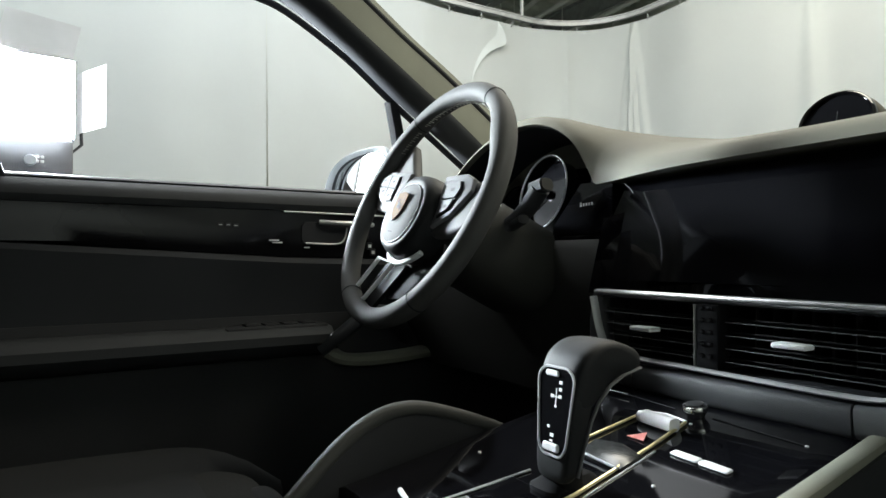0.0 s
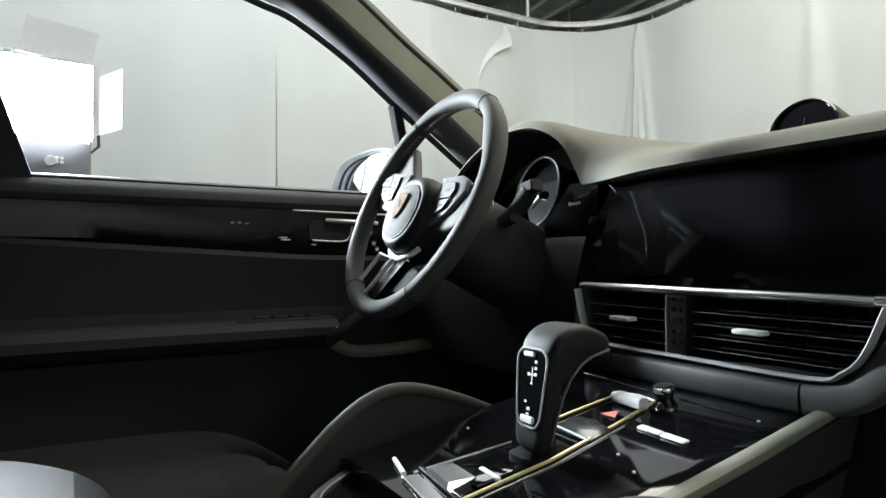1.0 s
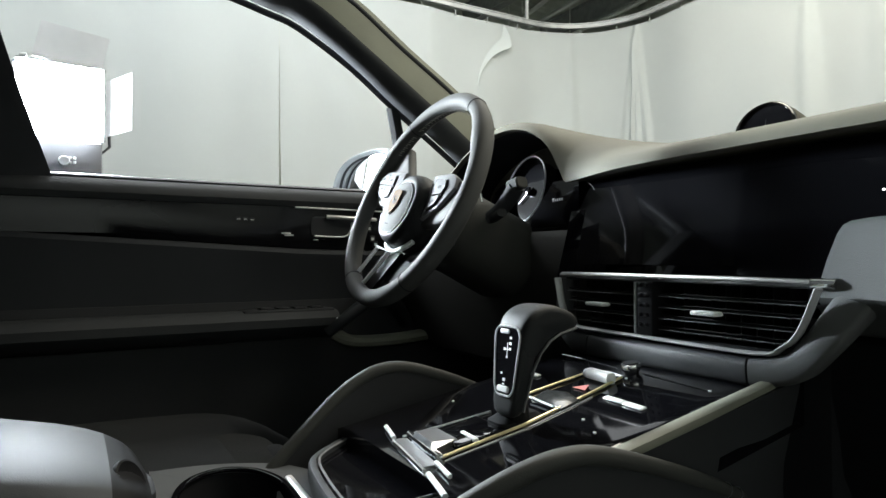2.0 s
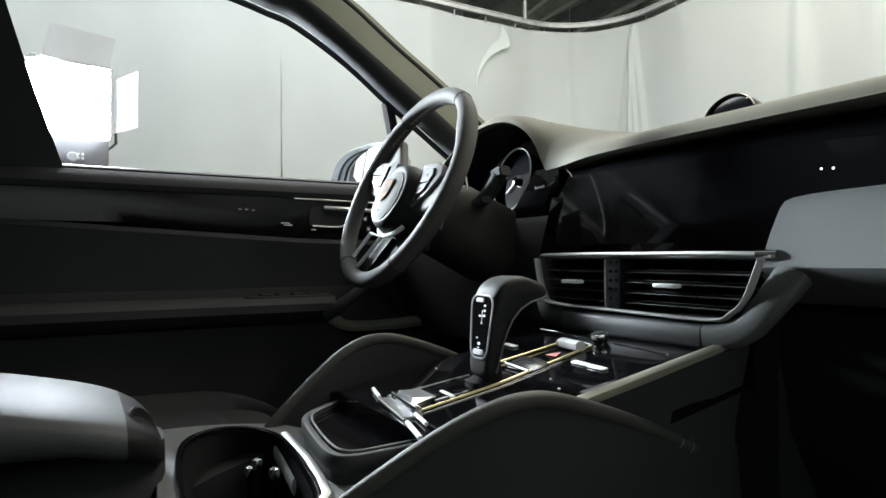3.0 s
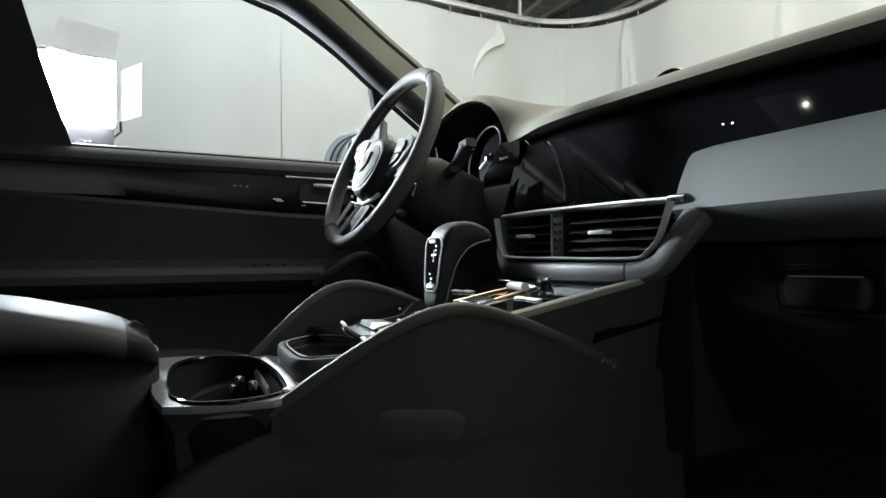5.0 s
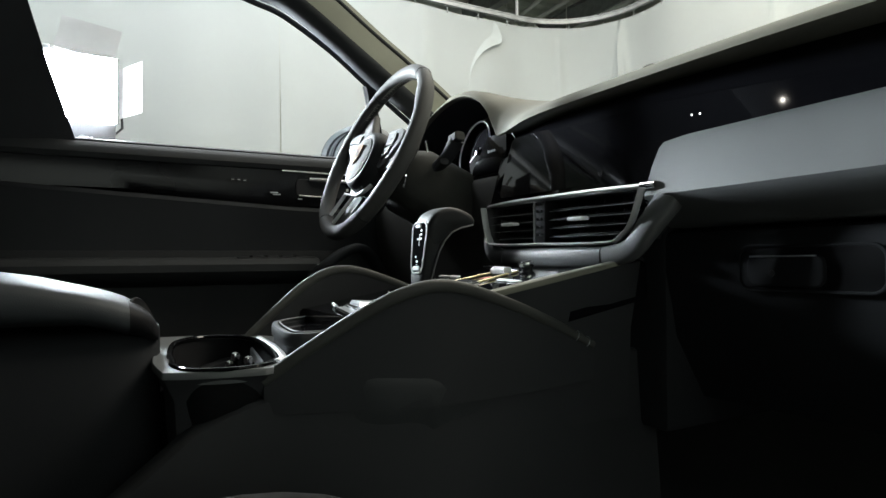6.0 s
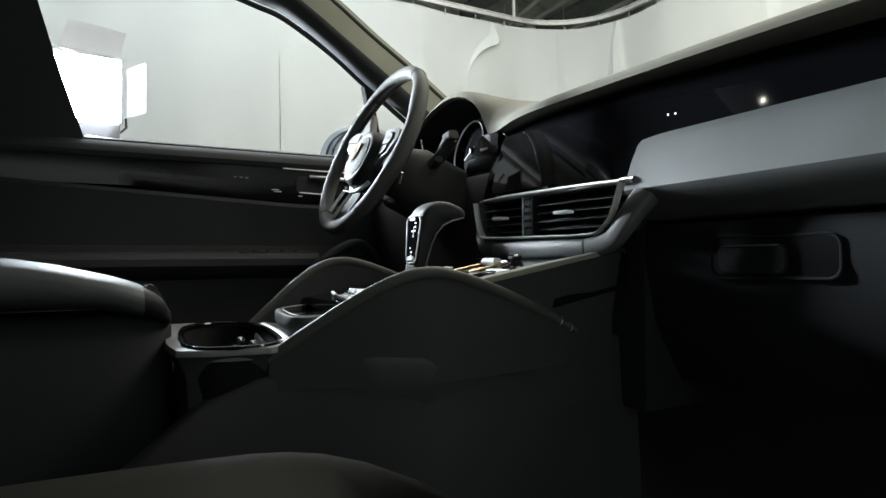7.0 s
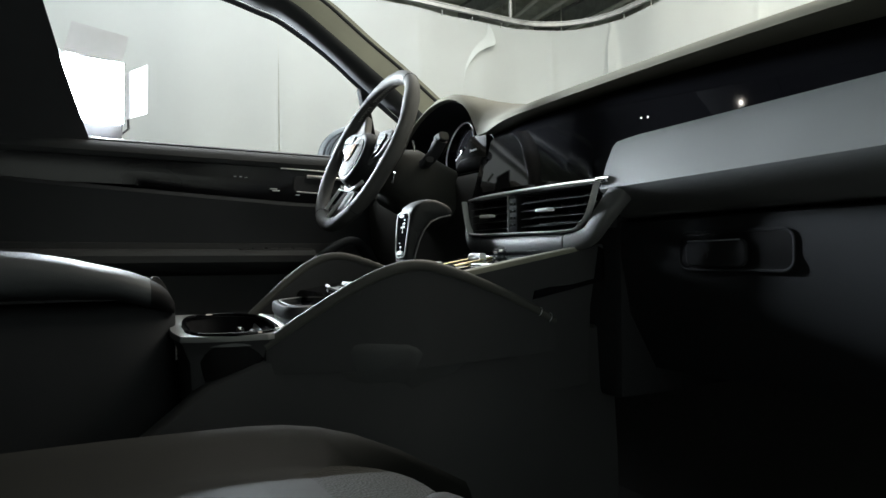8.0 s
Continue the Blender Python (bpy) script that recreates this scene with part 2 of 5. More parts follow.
def cloth(s0, s1, seed, slant=0.0, top=2.56):
    """A hanging sheet with soft waves, deeper folds at a few places, and a thickness."""
    folds = ((FRONT + 1.0, 0.06, 0.03), (FRONT + 1.35, 0.08, 0.025), (FRONT + 2.3, 0.06, 0.03), (CORNER + 0.3, 0.05, 0.014), (5.2, 0.08, 0.012), (2.1, 0.1, 0.012))
    rows = []
    path = wall_path(s0, s1, 0.011)
    zs = [top * k / 40 for k in range(41)]
    for z in zs:
        row = []
        for i, (s, p, q) in enumerate(path):
            d = 0.010 * math.sin(s * 5.1 + seed) + 0.006 * math.sin(s * 13 + 2 * seed + 0.4 * z)
            d += 0.012 * noise.noise(Vector((s * 1.7, z * 1.1, seed)))
            for c, w, a in folds:
                spread = w * (0.35 + 0.65 * min(1, (top - z) / 0.8))
                d += a * math.exp(-((s - c - 0.02 * (top - z)) / spread) ** 2) * min(1, 0.15 + (top - z) / 0.5)
            drop = top - z
            for g, depth, wide in ((-0.075, 0.012, 0.022), (-0.018, 0.034, 0.016), (0.022, 0.026, 0.018), (0.085, 0.020, 0.024)):
                c = FRONT - 0.115 + g * (0.06 + 1.25 * drop)
                d += depth * min(1, drop / 0.15) * math.exp(-((s - c) / (wide * (0.35 + 1.0 * min(1.2, drop)))) ** 2)
            edge = slant * (top - z) ** 2 if i == 0 else 0
            row.append(Vector((p.x, p.y, z)) + q * d + Vector((0, edge, 0)))
        rows.append(row)
    bm = loft(rows, closed=False)
    bmesh.ops.solidify(bm, geom=bm.faces[:], thickness=0.002)
    return bm


tagged(part("curtain", cloth(0, 4.278, 1.0), CURTAIN), "white studio curtain hanging straight along the side", "curtain", "studio curtains")
tagged(part("curtain", cloth(4.2785, FRONT + 6.2, 1.0, 0.0075), CURTAIN), "white studio curtain with soft folds round the corner", "curtain", "studio curtains")


# loose corner of the sheet, curling away from the wall
def drape(y, z):
    q = y + 3.2
    return -2.9 + 0.010 * math.sin(q * 5.1 + 1.0) + 0.006 * math.sin(q * 13 + 2.0 + 0.4 * z) + 0.012 * noise.noise(Vector((q * 1.7, z * 1.1, 1.0)))


rim_line = spline([(2.566, 2.560, 0.004), (2.600, 2.490, 0.030), (2.604, 2.411, 0.050), (2.530, 2.372, 0.046), (2.455, 2.318, 0.030), (2.386, 2.212, 0.014), (2.366, 2.088, 0.006), (2.379, 1.93, 0.003)], 5)
root_line = spline([(2.560, 2.562, 0.003), (2.530, 2.535, 0.003), (2.500, 2.500, 0.003), (2.462, 2.440, 0.003), (2.420, 2.360, 0.003), (2.376, 2.24, 0.003), (2.360, 2.10, 0.003), (2.375, 1.94, 0.003)], 5)
rows = []
for a, b in zip(root_line, rim_line):
    a = a.lerp(b, 0.40)
    a.z = 0.003
    row = []
    for k in range(9):
        u = k / 8
        y, z, o = a.x + (b.x - a.x) * u, a.y + (b.y - a.y) * u, a.z + 0.6 * (b.z - a.z) * u ** 2 + 0.004 * math.sin(math.pi * u) * min(1, b.z / 0.03)
        row.append(Vector((drape(y, z) + o, y, z)))
    rows.append(row)
bm = loft(rows, closed=False)
bmesh.ops.solidify(bm, geom=bm.faces[:], thickness=0.0012)
tagged(part("curtain_flap", bm, CURTAIN), "loose corner of white sheet curling off the curtain", "curtain flap")

# curtain rail with its hooks and hangers
rail = thing("curtain_rail", (-2.9, 2.0, 2.59), "curved galvanised curtain rail under the ceiling", "curtain rail")
line = [p + Vector((0, 0, 2.60)) for s, p, q in wall_path(0, FRONT + 6.2, 0.05)]
part("track", sweep(line, [(-0.012, -0.004), (0.012, -0.004), (0.012, 0.003), (0.007, 0.005), (0.007, 0.022), (0.012, 0.024), (0.012, 0.030), (-0.012, 0.030)]), STEEL, rail)
hook = None
for s, p, q in wall_path(0.1, FRONT + 6.0, 0.24):
    at = p + Vector((0, 0, 2.565))
    if hook is None:
        hook = part("hook", tube([(0, 0, 0.02), (0.006, 0, 0.004), (0.004, 0, -0.016), (-0.004, 0, -0.018)], 0.0022, 6, (0, 1, 0)), STEEL, rail)
        mesh = hook.data
    else:
        hook = new("hook", mesh)
        hook.parent = rail
    hook.location = at
    hook.matrix_parent_inverse = rail.matrix_basis.inverted()
for x, y in ((-2.93, 2.78), (-1.0, 3.38), (-2.93, 0.6)):
    part("hanger", tube([(x, y, 2.60), (x, y, 4.06)], 0.012, 8, (0, 1, 0)), STEEL, rail)
for y in (1.6, 2.9, 4.2, 5.4):
    tagged(part("ceiling_beam", join(box(-6, 6, y - 0.05, y + 0.05, 3.80, 3.815, 0), box(-6, 6, y - 0.006, y + 0.006, 3.815, 4.04, 0), box(-6, 6, y - 0.05, y + 0.05, 4.035, 4.05, 0)), STEEL), "steel beam under the hall ceiling", "ceiling beam", "ceiling beams", "structure")
for a, b in (((-5.9, 4.745, 3.70), (-3.2, 4.535, 3.70)), ((-5.9, 4.595, 3.70), (-3.2, 4.09, 3.70)), ((-5.8, 5.25, 3.66), (-2.0, 5.05, 3.66))):
    tagged(part("ceiling_pipe", join(tube([a, b], 0.025, 10), *[tube([Vector(a).lerp(Vector(b), f), Vector(a).lerp(Vector(b), f) + Vector((0, 0, 0.38))], 0.006, 6, (0, 1, 0)) for f in (0.15, 0.85)]), CONDUIT), "bright conduit pipe slung below the hall ceiling", "pipe", "ceiling pipes")

# lit panel on a stand, outside the driver's window
lamp = thing("studio_light", (-1.56, 0.10, 0.0), "lit white panel light with barn doors on a tripod", "studio light")
part("panel", box(-1.512, -1.504, -0.01, 0.183, 1.352, 1.540, 0.003), LED, lamp, "glowing white light panel")
part("housing", box(-1.58, -1.513, -0.02, 0.193, 1.342, 1.550, 0.006), GREY_METAL, lamp)
part("barn_door", slab([(0, 0), (0.161, -0.027), (0.183, 0.071), (0.023, 0.094)], 0.002, basis((-1.503, 0.024, 1.560), (0, 1, 0), (0.12, 0, 1), (1, 0, 0))), BARN, lamp)
part("barn_door", slab([(0, 0.0), (0.066, 0.024), (0.067, 0.186), (-0.002, 0.152)], 0.002, basis((-1.500, 0.198, 1.358), (0.25, 1, 0), (0, 0, 1), (1, -0.25, 0))), BARN, lamp)
part("barn_door", slab([(0, 0.0), (0, 0.18), (-0.078, 0.168), (-0.078, 0.02)], 0.002, basis((-1.503, -0.022, 1.358), (-0.25, 1, 0), (0, 0, 1), (1, 0, 0))), BARN, lamp)
ctl = part("control_box", box(-1.565, -1.500, 0.005, 0.190, 1.18, 1.342, 0.006, 2), CONTROL, lamp, "grey control box under the panel")
for j in range(2):
    for k in range(3):
        part("control_key", box(-1.500, -1.497, 0.098 + 0.011 * k, 0.106 + 0.011 * k, 1.280 + 0.011 * j, 1.287 + 0.011 * j, 0.001, 1), PRINT, ctl)
part("knob", lathe([(0.0, -0.008), (0.011, -0.008), (0.012, 0.0), (0.011, 0.008), (0.0, 0.009)], basis((-1.50, 0.006, 1.552), (0, 0, 1), (1, 0, 0), (0, 1, 0)), 16), STEEL, lamp)
part("hinge", tube([(-1.50, -0.01, 1.550), (-1.50, 0.19, 1.545)], 0.004, 8), STEEL, lamp)
part("hinge", tube([(-1.50, 0.194, 1.345), (-1.50, 0.194, 1.545)], 0.004, 8, (0, 1, 0)), STEEL, lamp)
part("yoke", sweep([(-1.55, 0.205, 1.45), (-1.55, 0.21, 1.34), (-1.55, 0.18, 1.31), (-1.55, 0.0, 1.31), (-1.55, -0.035, 1.34), (-1.55, -0.03, 1.45)], oval(0.004, 0.012, 8), (1, 0, 0)), GREY_METAL, lamp)
part("pole", tube([(-1.56, 0.09, 0.35), (-1.56, 0.09, 1.32)], 0.014, 12, (0, 1, 0)), GREY_METAL, lamp)
for k in range(3):
    a = k * 2.094 + 0.4
    part("leg", tube([(-1.56, 0.09, 0.62), (-1.56 + 0.33 * math.cos(a), 0.09 + 0.33 * math.sin(a), 0.012)], 0.010, 8, (0, 0, 1)), GREY_METAL, lamp)
part("knob", lathe([(0.0, 0), (0.012, 0), (0.014, 0.006), (0.012, 0.016), (0.0, 0.017)], basis((-1.497, 0.10, 1.285), (0, 1, 0), (0, 0, 1), (1, 0, 0))), SATIN, lamp)
# ---- car shell ----
def skin(rows, name, mat, label, thick=0.012, cat="car body", angle=40):
    bm = loft(rows, closed=False)
    bmesh.ops.solidify(bm, geom=bm.faces[:], thickness=thick)
    return tagged(part(name, bm, mat, angle=angle), label, cat, kind="structure")


# roof lining
rows = []
for i in range(17):
    y = 0.50 - 2.3 * i / 16
    row = []
    for j in range(21):
        u = -1 + j / 10
        z = 1.60 - 0.03 * abs(u) ** 4 - 0.045 * max(0, (y - 0.15) / 0.35) ** 1.6 - 0.10 * max(0, (-1.2 - y) / 0.6) ** 2
        row.append(Vector((u * (0.69 - 0.06 * max(0, y - 0.1) / 0.4), y, z)))
    rows.append(row)
skin(rows, "roof_lining", HEADLINER, "dark fabric roof lining of the car", 0.02)

A_OUT = [(-0.735, 0.10, 1.545), (-0.745, 0.25, 1.535), (-0.752, 0.365, 1.520), (-0.752, 0.447, 1.500), (-0.752, 0.513, 1.484), (-0.752, 0.626, 1.418), (-0.752, 0.722, 1.345), (-0.752, 0.826, 1.276), (-0.752, 0.902, 1.218), (-0.755, 1.01, 1.14)]
A_IN = [(-0.60, 0.30, 1.575), (-0.615, 0.38, 1.565), (-0.63, 0.46, 1.55), (-0.64, 0.52, 1.535), (-0.65, 0.575, 1.517), (-0.66, 0.680, 1.452), (-0.66, 0.775, 1.392), (-0.66, 0.875, 1.323), (-0.665, 0.96, 1.262), (-0.67, 1.06, 1.18)]


def pillar_mesh(sx, t0, t1, skin_out=0.0):
    o, n = spline(A_OUT, 4), spline(A_IN, 4)
    rings = []
    for a, b in zip(o, n):
        ring = []
        for k in range(9):
            t = t0 + (t1 - t0) * k / 8
            p = a.lerp(b, t)
            bulge = math.sin(math.pi * t) ** 0.8
            turn = max(0.0, (t - 0.64) / 0.36)
            ring.append(p + Vector((0.020, -0.045, -0.010)) * bulge + Vector((-0.028, 0.021, 0.0)) * turn + Vector((0.4, -0.9, 0)) * skin_out)
        ring += [ring[-1] + Vector((-0.012, 0.03, 0.012)), a.lerp(b, t0) + Vector((-0.03, 0.03, 0.02))]
        rings.append([Vector((p.x * sx, p.y, p.z)) for p in ring])
    return loft(rings)


for sx, side in ((1, "driver's"), (-1, "passenger's")):
    tagged(part("pillar_trim", pillar_mesh(sx, 0.70, 1.0), PILLAR), "grey cloth-covered windscreen pillar on the %s side" % side, "pillar trim", "pillars", "structure")
    # black covers the gasket and also the shaded part of the pillar
    tagged(part("pillar_shaded_part", pillar_mesh(sx, 0.16, 0.72, 0.002), DARK), "black door gasket along the %s windscreen pillar" % side, "gasket", "pillars", "structure")
edge = [p + Vector((-0.032, 0.023, 0.007)) for p in spline(A_IN, 4)]
tagged(part("windscreen_seal", tube(edge, 0.006, 8), DARK), "thin black rubber seal along the windscreen", "seal", kind="structure")
tagged(part("windscreen_seal", tube([Vector((-p.x, p.y, p.z)) for p in edge], 0.006, 8), DARK), "thin black rubber seal along the windscreen", "seal", kind="structure")

# centre pillars and roof sides
for sx in (1, -1):
    rows = []
    for y0, y1, z in ((0.098, -0.30, 0.45), (0.098, -0.30, 1.10), (0.09, -0.16, 1.165), (0.045, -0.17, 1.30), (0.004, -0.19, 1.44), (-0.02, -0.20, 1.53), (-0.03, -0.21, 1.57)):
        x = lerp(z, ((0.45, 0.80), (1.165, 0.785), (1.30, 0.765), (1.57, 0.69))) * -sx
        y0 = y0 if sx > 0 else y0 - 0.30
        y1 = y1 if sx > 0 else y1 - 0.12
        back = -0.05 * sx
        rows.append([Vector((x, y0, z)), Vector((x + 0.015 * sx, (y0 + y1) / 2, z)), Vector((x, y1, z)), Vector((x + back, y1, z)), Vector((x + back, y0, z))])
    tagged(part("center_pillar", loft(rows), DARK), "dark trimmed door pillar behind the front seat", "pillar trim", "pillars", "structure")
    line = [(-0.735 * sx, 0.12, 1.598), (-0.72 * sx, -0.3, 1.610), (-0.71 * sx, -1.0, 1.590), (-0.70 * sx, -1.7, 1.50)]
    tagged(part("roof_rail", sweep(spline(line, 6), oval(0.05, 0.03, 10)), DARK), "dark roof side rail of the car", "roof rail", kind="structure")
    # rear side and rear door panels
    tagged(part("rear_side", box(-0.82 * sx, -0.78 * sx, -1.75, -0.29 if sx > 0 else -0.41, 0.40, 1.60, 0.01), DARK), "dark rear side panel of the car", "car body", kind="structure")
tagged(part("rear_bulkhead", box(-0.82, 0.82, -1.80, -1.72, 0.30, 1.62, 0.01), DARK), "dark rear end of the cabin", "car body", kind="structure")
tagged(part("header", sweep([(-0.62, 0.47, 1.548), (-0.3, 0.52, 1.562), (0.3, 0.52, 1.562), (0.62, 0.47, 1.548)], oval(0.05, 0.016, 10)), HEADLINER), "dark roof edge above the windscreen", "car body", kind="structure")
tagged(part("cabin_floor", join(box(-0.80, 0.80, -1.75, 1.15, 0.30, 0.40, 0.01)), CARPET), "black carpeted cabin floor", "floor", kind="structure")
tagged(part("firewall", box(-0.80, 0.80, 1.10, 1.20, 0.30, 1.12, 0.01), CARPET), "black bulkhead ahead of the footwells", "car body", kind="structure")
for sx in (1, -1):
    tagged(part("sill", box(-0.90 * sx, -0.76 * sx, -1.7, 1.2, 0.22, 0.46, 0.03, 3), PAINT), "painted door sill of the car", "car body", kind="structure")
    tagged(part("front_kick_panel", box(-0.82 * sx, -0.77 * sx, 0.80, 1.2, 0.40, 1.14, 0.01), DARK), "dark side panel beside the footwell", "car body", kind="structure")

# overhead console with its reading lamps
over = thing("overhead_console", (0.0, 0.27, 1.57), "dark overhead console with two small lit reading lamps", "overhead console")
rings = []
for i in range(9):
    y = 0.13 + 0.30 * i / 8
    z = 1.60 - 0.045 * max(0, (y - 0.15) / 0.35) ** 1.6
    w = 0.105 - 0.02 * (2 * i / 8 - 1) ** 2
    rings.append([Vector((u * w, y, z - 0.016 * (1 - abs(u) ** 4) - 0.004 if v else z + 0.01)) for u, v in ((-1, 0), (-1, 1), (-0.7, 1), (0, 1), (0.7, 1), (1, 1), (1, 0))])
part("housing", loft(rings), HEADLINER, over)
for x, y, r, mat in ((0.006, 0.215, 0.0042, DOT), (0.024, 0.305, 0.0035, DOT_DIM)):
    z = 1.577 - 0.045 * max(0, (y - 0.15) / 0.35) ** 1.6
    part("lens", lathe([(0.0, -0.003), (r * 0.7, -0.0025), (r, 0.0), (r, 0.006), (0.0, 0.006)], Matrix.Translation((x, y, z)), 16), mat, over, "small lit lamp lens")

# ---- driver's door ----
door = thing("driver_door", (-0.80, 0.45, 0.45), "closed driver's door with black gloss trim and leather", "car door")


def along(profile, y0, y1, n=24, bend=None, lift=None):
    rows = []
    for i in range(n + 1):
        y = y0 + (y1 - y0) * i / n
        k = bend(y) if bend else 0.0
        rows.append([Vector((x + k, y, z + (lift(y) if lift and 1.01 < z < 1.06 else 0.0))) for x, z in profile])
    return loft(rows)


toe = lambda y: 0.05 * max(0.0, (y - 0.60) / 0.4) ** 2
rise = lambda y: 0.055 * (0.52 - y) if y < 0.52 else -0.02 * (y - 0.52)
part("upper_pad", along([(-0.815, 1.150), (-0.812, 1.163), (-0.800, 1.168), (-0.780, 1.164), (-0.766, 1.152), (-0.762, 1.140), (-0.767, 1.130), (-0.80, 1.128)], -0.25, 0.98, 24, toe), LEATHER, door, "black leather door top")
part("trim_strip", along([(-0.80, 1.128), (-0.772, 1.129), (-0.769, 1.10), (-0.768, 1.070), (-0.773, 1.046), (-0.80, 1.044)], -0.25, 0.96, 24, toe, rise), DOORGLOSS, door, "piano black door trim")
part("middle_pad", along([(-0.80, 1.046), (-0.765, 1.043), (-0.757, 1.034), (-0.760, 1.02), (-0.772, 0.98), (-0.778, 0.93), (-0.80, 0.92)], -0.25, 0.96, 24, toe, rise), DOORHIDE, door)
part("lower_panel", along([(-0.81, 0.95), (-0.775, 0.94), (-0.765, 0.86), (-0.76, 0.70), (-0.745, 0.60), (-0.75, 0.46), (-0.81, 0.46)], -0.25, 0.96, 24, toe), PLASTIC, door)
part("outer_skin", along([(-0.815, 1.155), (-0.83, 1.14), (-0.90, 0.95), (-0.93, 0.75), (-0.92, 0.50), (-0.88, 0.45), (-0.815, 0.46)], 0.06, 1.0, 10), PAINT, door, "grey painted outer skin")
part("sill_strip", sweep([(-0.806, 0.07, 1.170), (-0.806, 0.5, 1.170), (-0.802, 0.80, 1.170)], oval(0.010, 0.005, 8)), SEAL, door, "smooth black strip along the window")
arm = part("armrest", along([(-0.80, 0.922), (-0.745, 0.926), (-0.712, 0.922), (-0.699, 0.910), (-0.700, 0.895), (-0.716, 0.880), (-0.76, 0.865), (-0.80, 0.86)], -0.25, 0.575, 30, lambda y: 0.0), LEATHER, door, "black padded door armrest")
part("switch_plate", box(-0.775, -0.715, 0.395, 0.57, 0.917, 0.9265, 0.003), PLASTIC, arm)
for k in range(4):
    part("window_switch", box(-0.765 + 0.0 * k, -0.735, 0.43 + 0.033 * k, 0.455 + 0.033 * k, 0.9262, 0.9295, 0.0012), PLASTIC, arm)
part("trim_end", box(-0.722, -0.697, 0.566, 0.582, 0.882, 0.912, 0.004), CHROME, arm, "chrome armrest end")
pull = spline([(-0.715, 0.556, 0.880), (-0.70, 0.585, 0.905), (-0.70, 0.63, 0.935), (-0.705, 0.672, 0.945), (-0.725, 0.71, 0.925), (-0.76, 0.75, 0.885)], 6)
part("grab_handle", sweep(pull, oval(0.016, 0.012, 12, 2.6)), DOORHIDE, door, "leather-wrapped door pull")
part("pocket_lip", sweep(spline([(-0.735, 0.575, 0.875), (-0.72, 0.61, 0.858), (-0.72, 0.70, 0.856), (-0.74, 0.80, 0.86)], 6), oval(0.02, 0.012, 10, 2.6)), PILLAR, door)
part("chrome_line", sweep([(-0.768, 0.506, 1.1275), (-0.768, 0.80, 1.1245)], oval(0.002, 0.0016, 8)), RINGS, door)
hd = part("door_handle", sweep(spline([(-0.765, 0.571, 1.110), (-0.757, 0.60, 1.109), (-0.757, 0.65, 1.108), (-0.765, 0.68, 1.107)], 5), oval(0.005, 0.0042, 8)), RINGS, door, "silver inside door handle")
part("handle_bowl", slab(rounded(0.125, 0.042, 0.012), 0.003, basis((-0.7695, 0.60, 1.089), (0, 1, 0), (0, 0, 1), (1, 0, 0)), 0.001, 1), DARK, door)
part("bowl_edge", sweep(spline([(-0.764, 0.545, 1.0705), (-0.764, 0.59, 1.069), (-0.764, 0.612, 1.071), (-0.764, 0.622, 1.082), (-0.764, 0.626, 1.10)], 5), oval(0.0017, 0.0016, 8), (1, 0, 0)), RINGS, hd)
for y, z in ((0.665, 1.088), (0.673, 1.066), (0.68, 1.044 + 0.01)):
    part("lock_button", box(-0.769, -0.764, y - 0.006, y + 0.006, z - 0.007, z + 0.007, 0.0015), PLASTIC, door)
    part("lock_print", box(-0.7642, -0.7636, y - 0.003, y + 0.003, z - 0.003, z + 0.003, 0), PRINT, door)
for y, z, w in ((0.487, 1.075, 0.018), (0.493, 1.071, 0.018), (0.548, 1.0625, 0.010)):
    part("memory_key", box(-0.769, -0.7655, y - w / 2, y + w / 2, z - 0.0012, z + 0.0012, 0.0005), RINGS, door)
for y, z in ((0.395, 1.101), (0.408, 1.101), (0.421, 1.100)):
    part("seat_memory_key", slab(rounded(0.010, 0.007, 0.0015, 2), 0.0012, basis((-0.7695, y, z), (0, 1, 0), (0, 0, 1), (1, 0, 0)), 0.0004, 1), DARK, door)
    part("key_print", box(-0.7684, -0.7679, y - 0.003, y + 0.003, z - 0.0008, z + 0.0004, 0), PRINT, door)
# window frame, quarter window bar
FR = [(0.03, 1.553), (0.25, 1.546), (0.365, 1.530), (0.447, 1.511), (0.513, 1.492), (0.626, 1.428), (0.722, 1.357), (0.826, 1.284), (0.93, 1.21)]
part("window_frame", sweep(spline([(-0.775, y, z) for y, z in FR], 4), oval(0.006, 0.007, 8)), DARK, door, "black window frame")
part("frame_strip", sweep(spline([(-0.758, y, z + 0.006) for y, z in [(-0.30, 1.553), (-0.10, 1.556), (0.08, 1.553)] + FR[1:-1]], 4), oval(0.004, 0.0042, 8)), FRAME_STRIP, door, "pale strip along the window frame")
part("quarter_bar", sweep([(-0.782, 0.728, 1.358), (-0.782, 0.748, 1.26), (-0.785, 0.765, 1.165)], oval(0.012, 0.015, 8, 3), (1, 0, 0)), BAR, door)

# ---- outside mirror ----
mir = thing("wing_mirror", (-0.86, 0.77, 1.17), "silver door mirror outside the driver's window", "wing mirror")
mm = basis((-0.965, 0.735, 1.227), (0.95, 0.315, 0), (0, 0.06, 1), (0.315, -0.95, 0.06))


def mirror_ring(k, w, mm=mm):
    return [mm @ Vector((x * k, y * k, w)) for x, y in ((0.108 * c * (1.0 if c > 0 else 0.95) + 0.02 * s, 0.060 * s + 0.010 * c) for c, s in ((math.copysign(abs(math.cos(a)) ** 0.75, math.cos(a)), math.copysign(abs(math.sin(a)) ** 0.75, math.sin(a))) for a in (2 * math.pi * i / 40 for i in range(40))))]


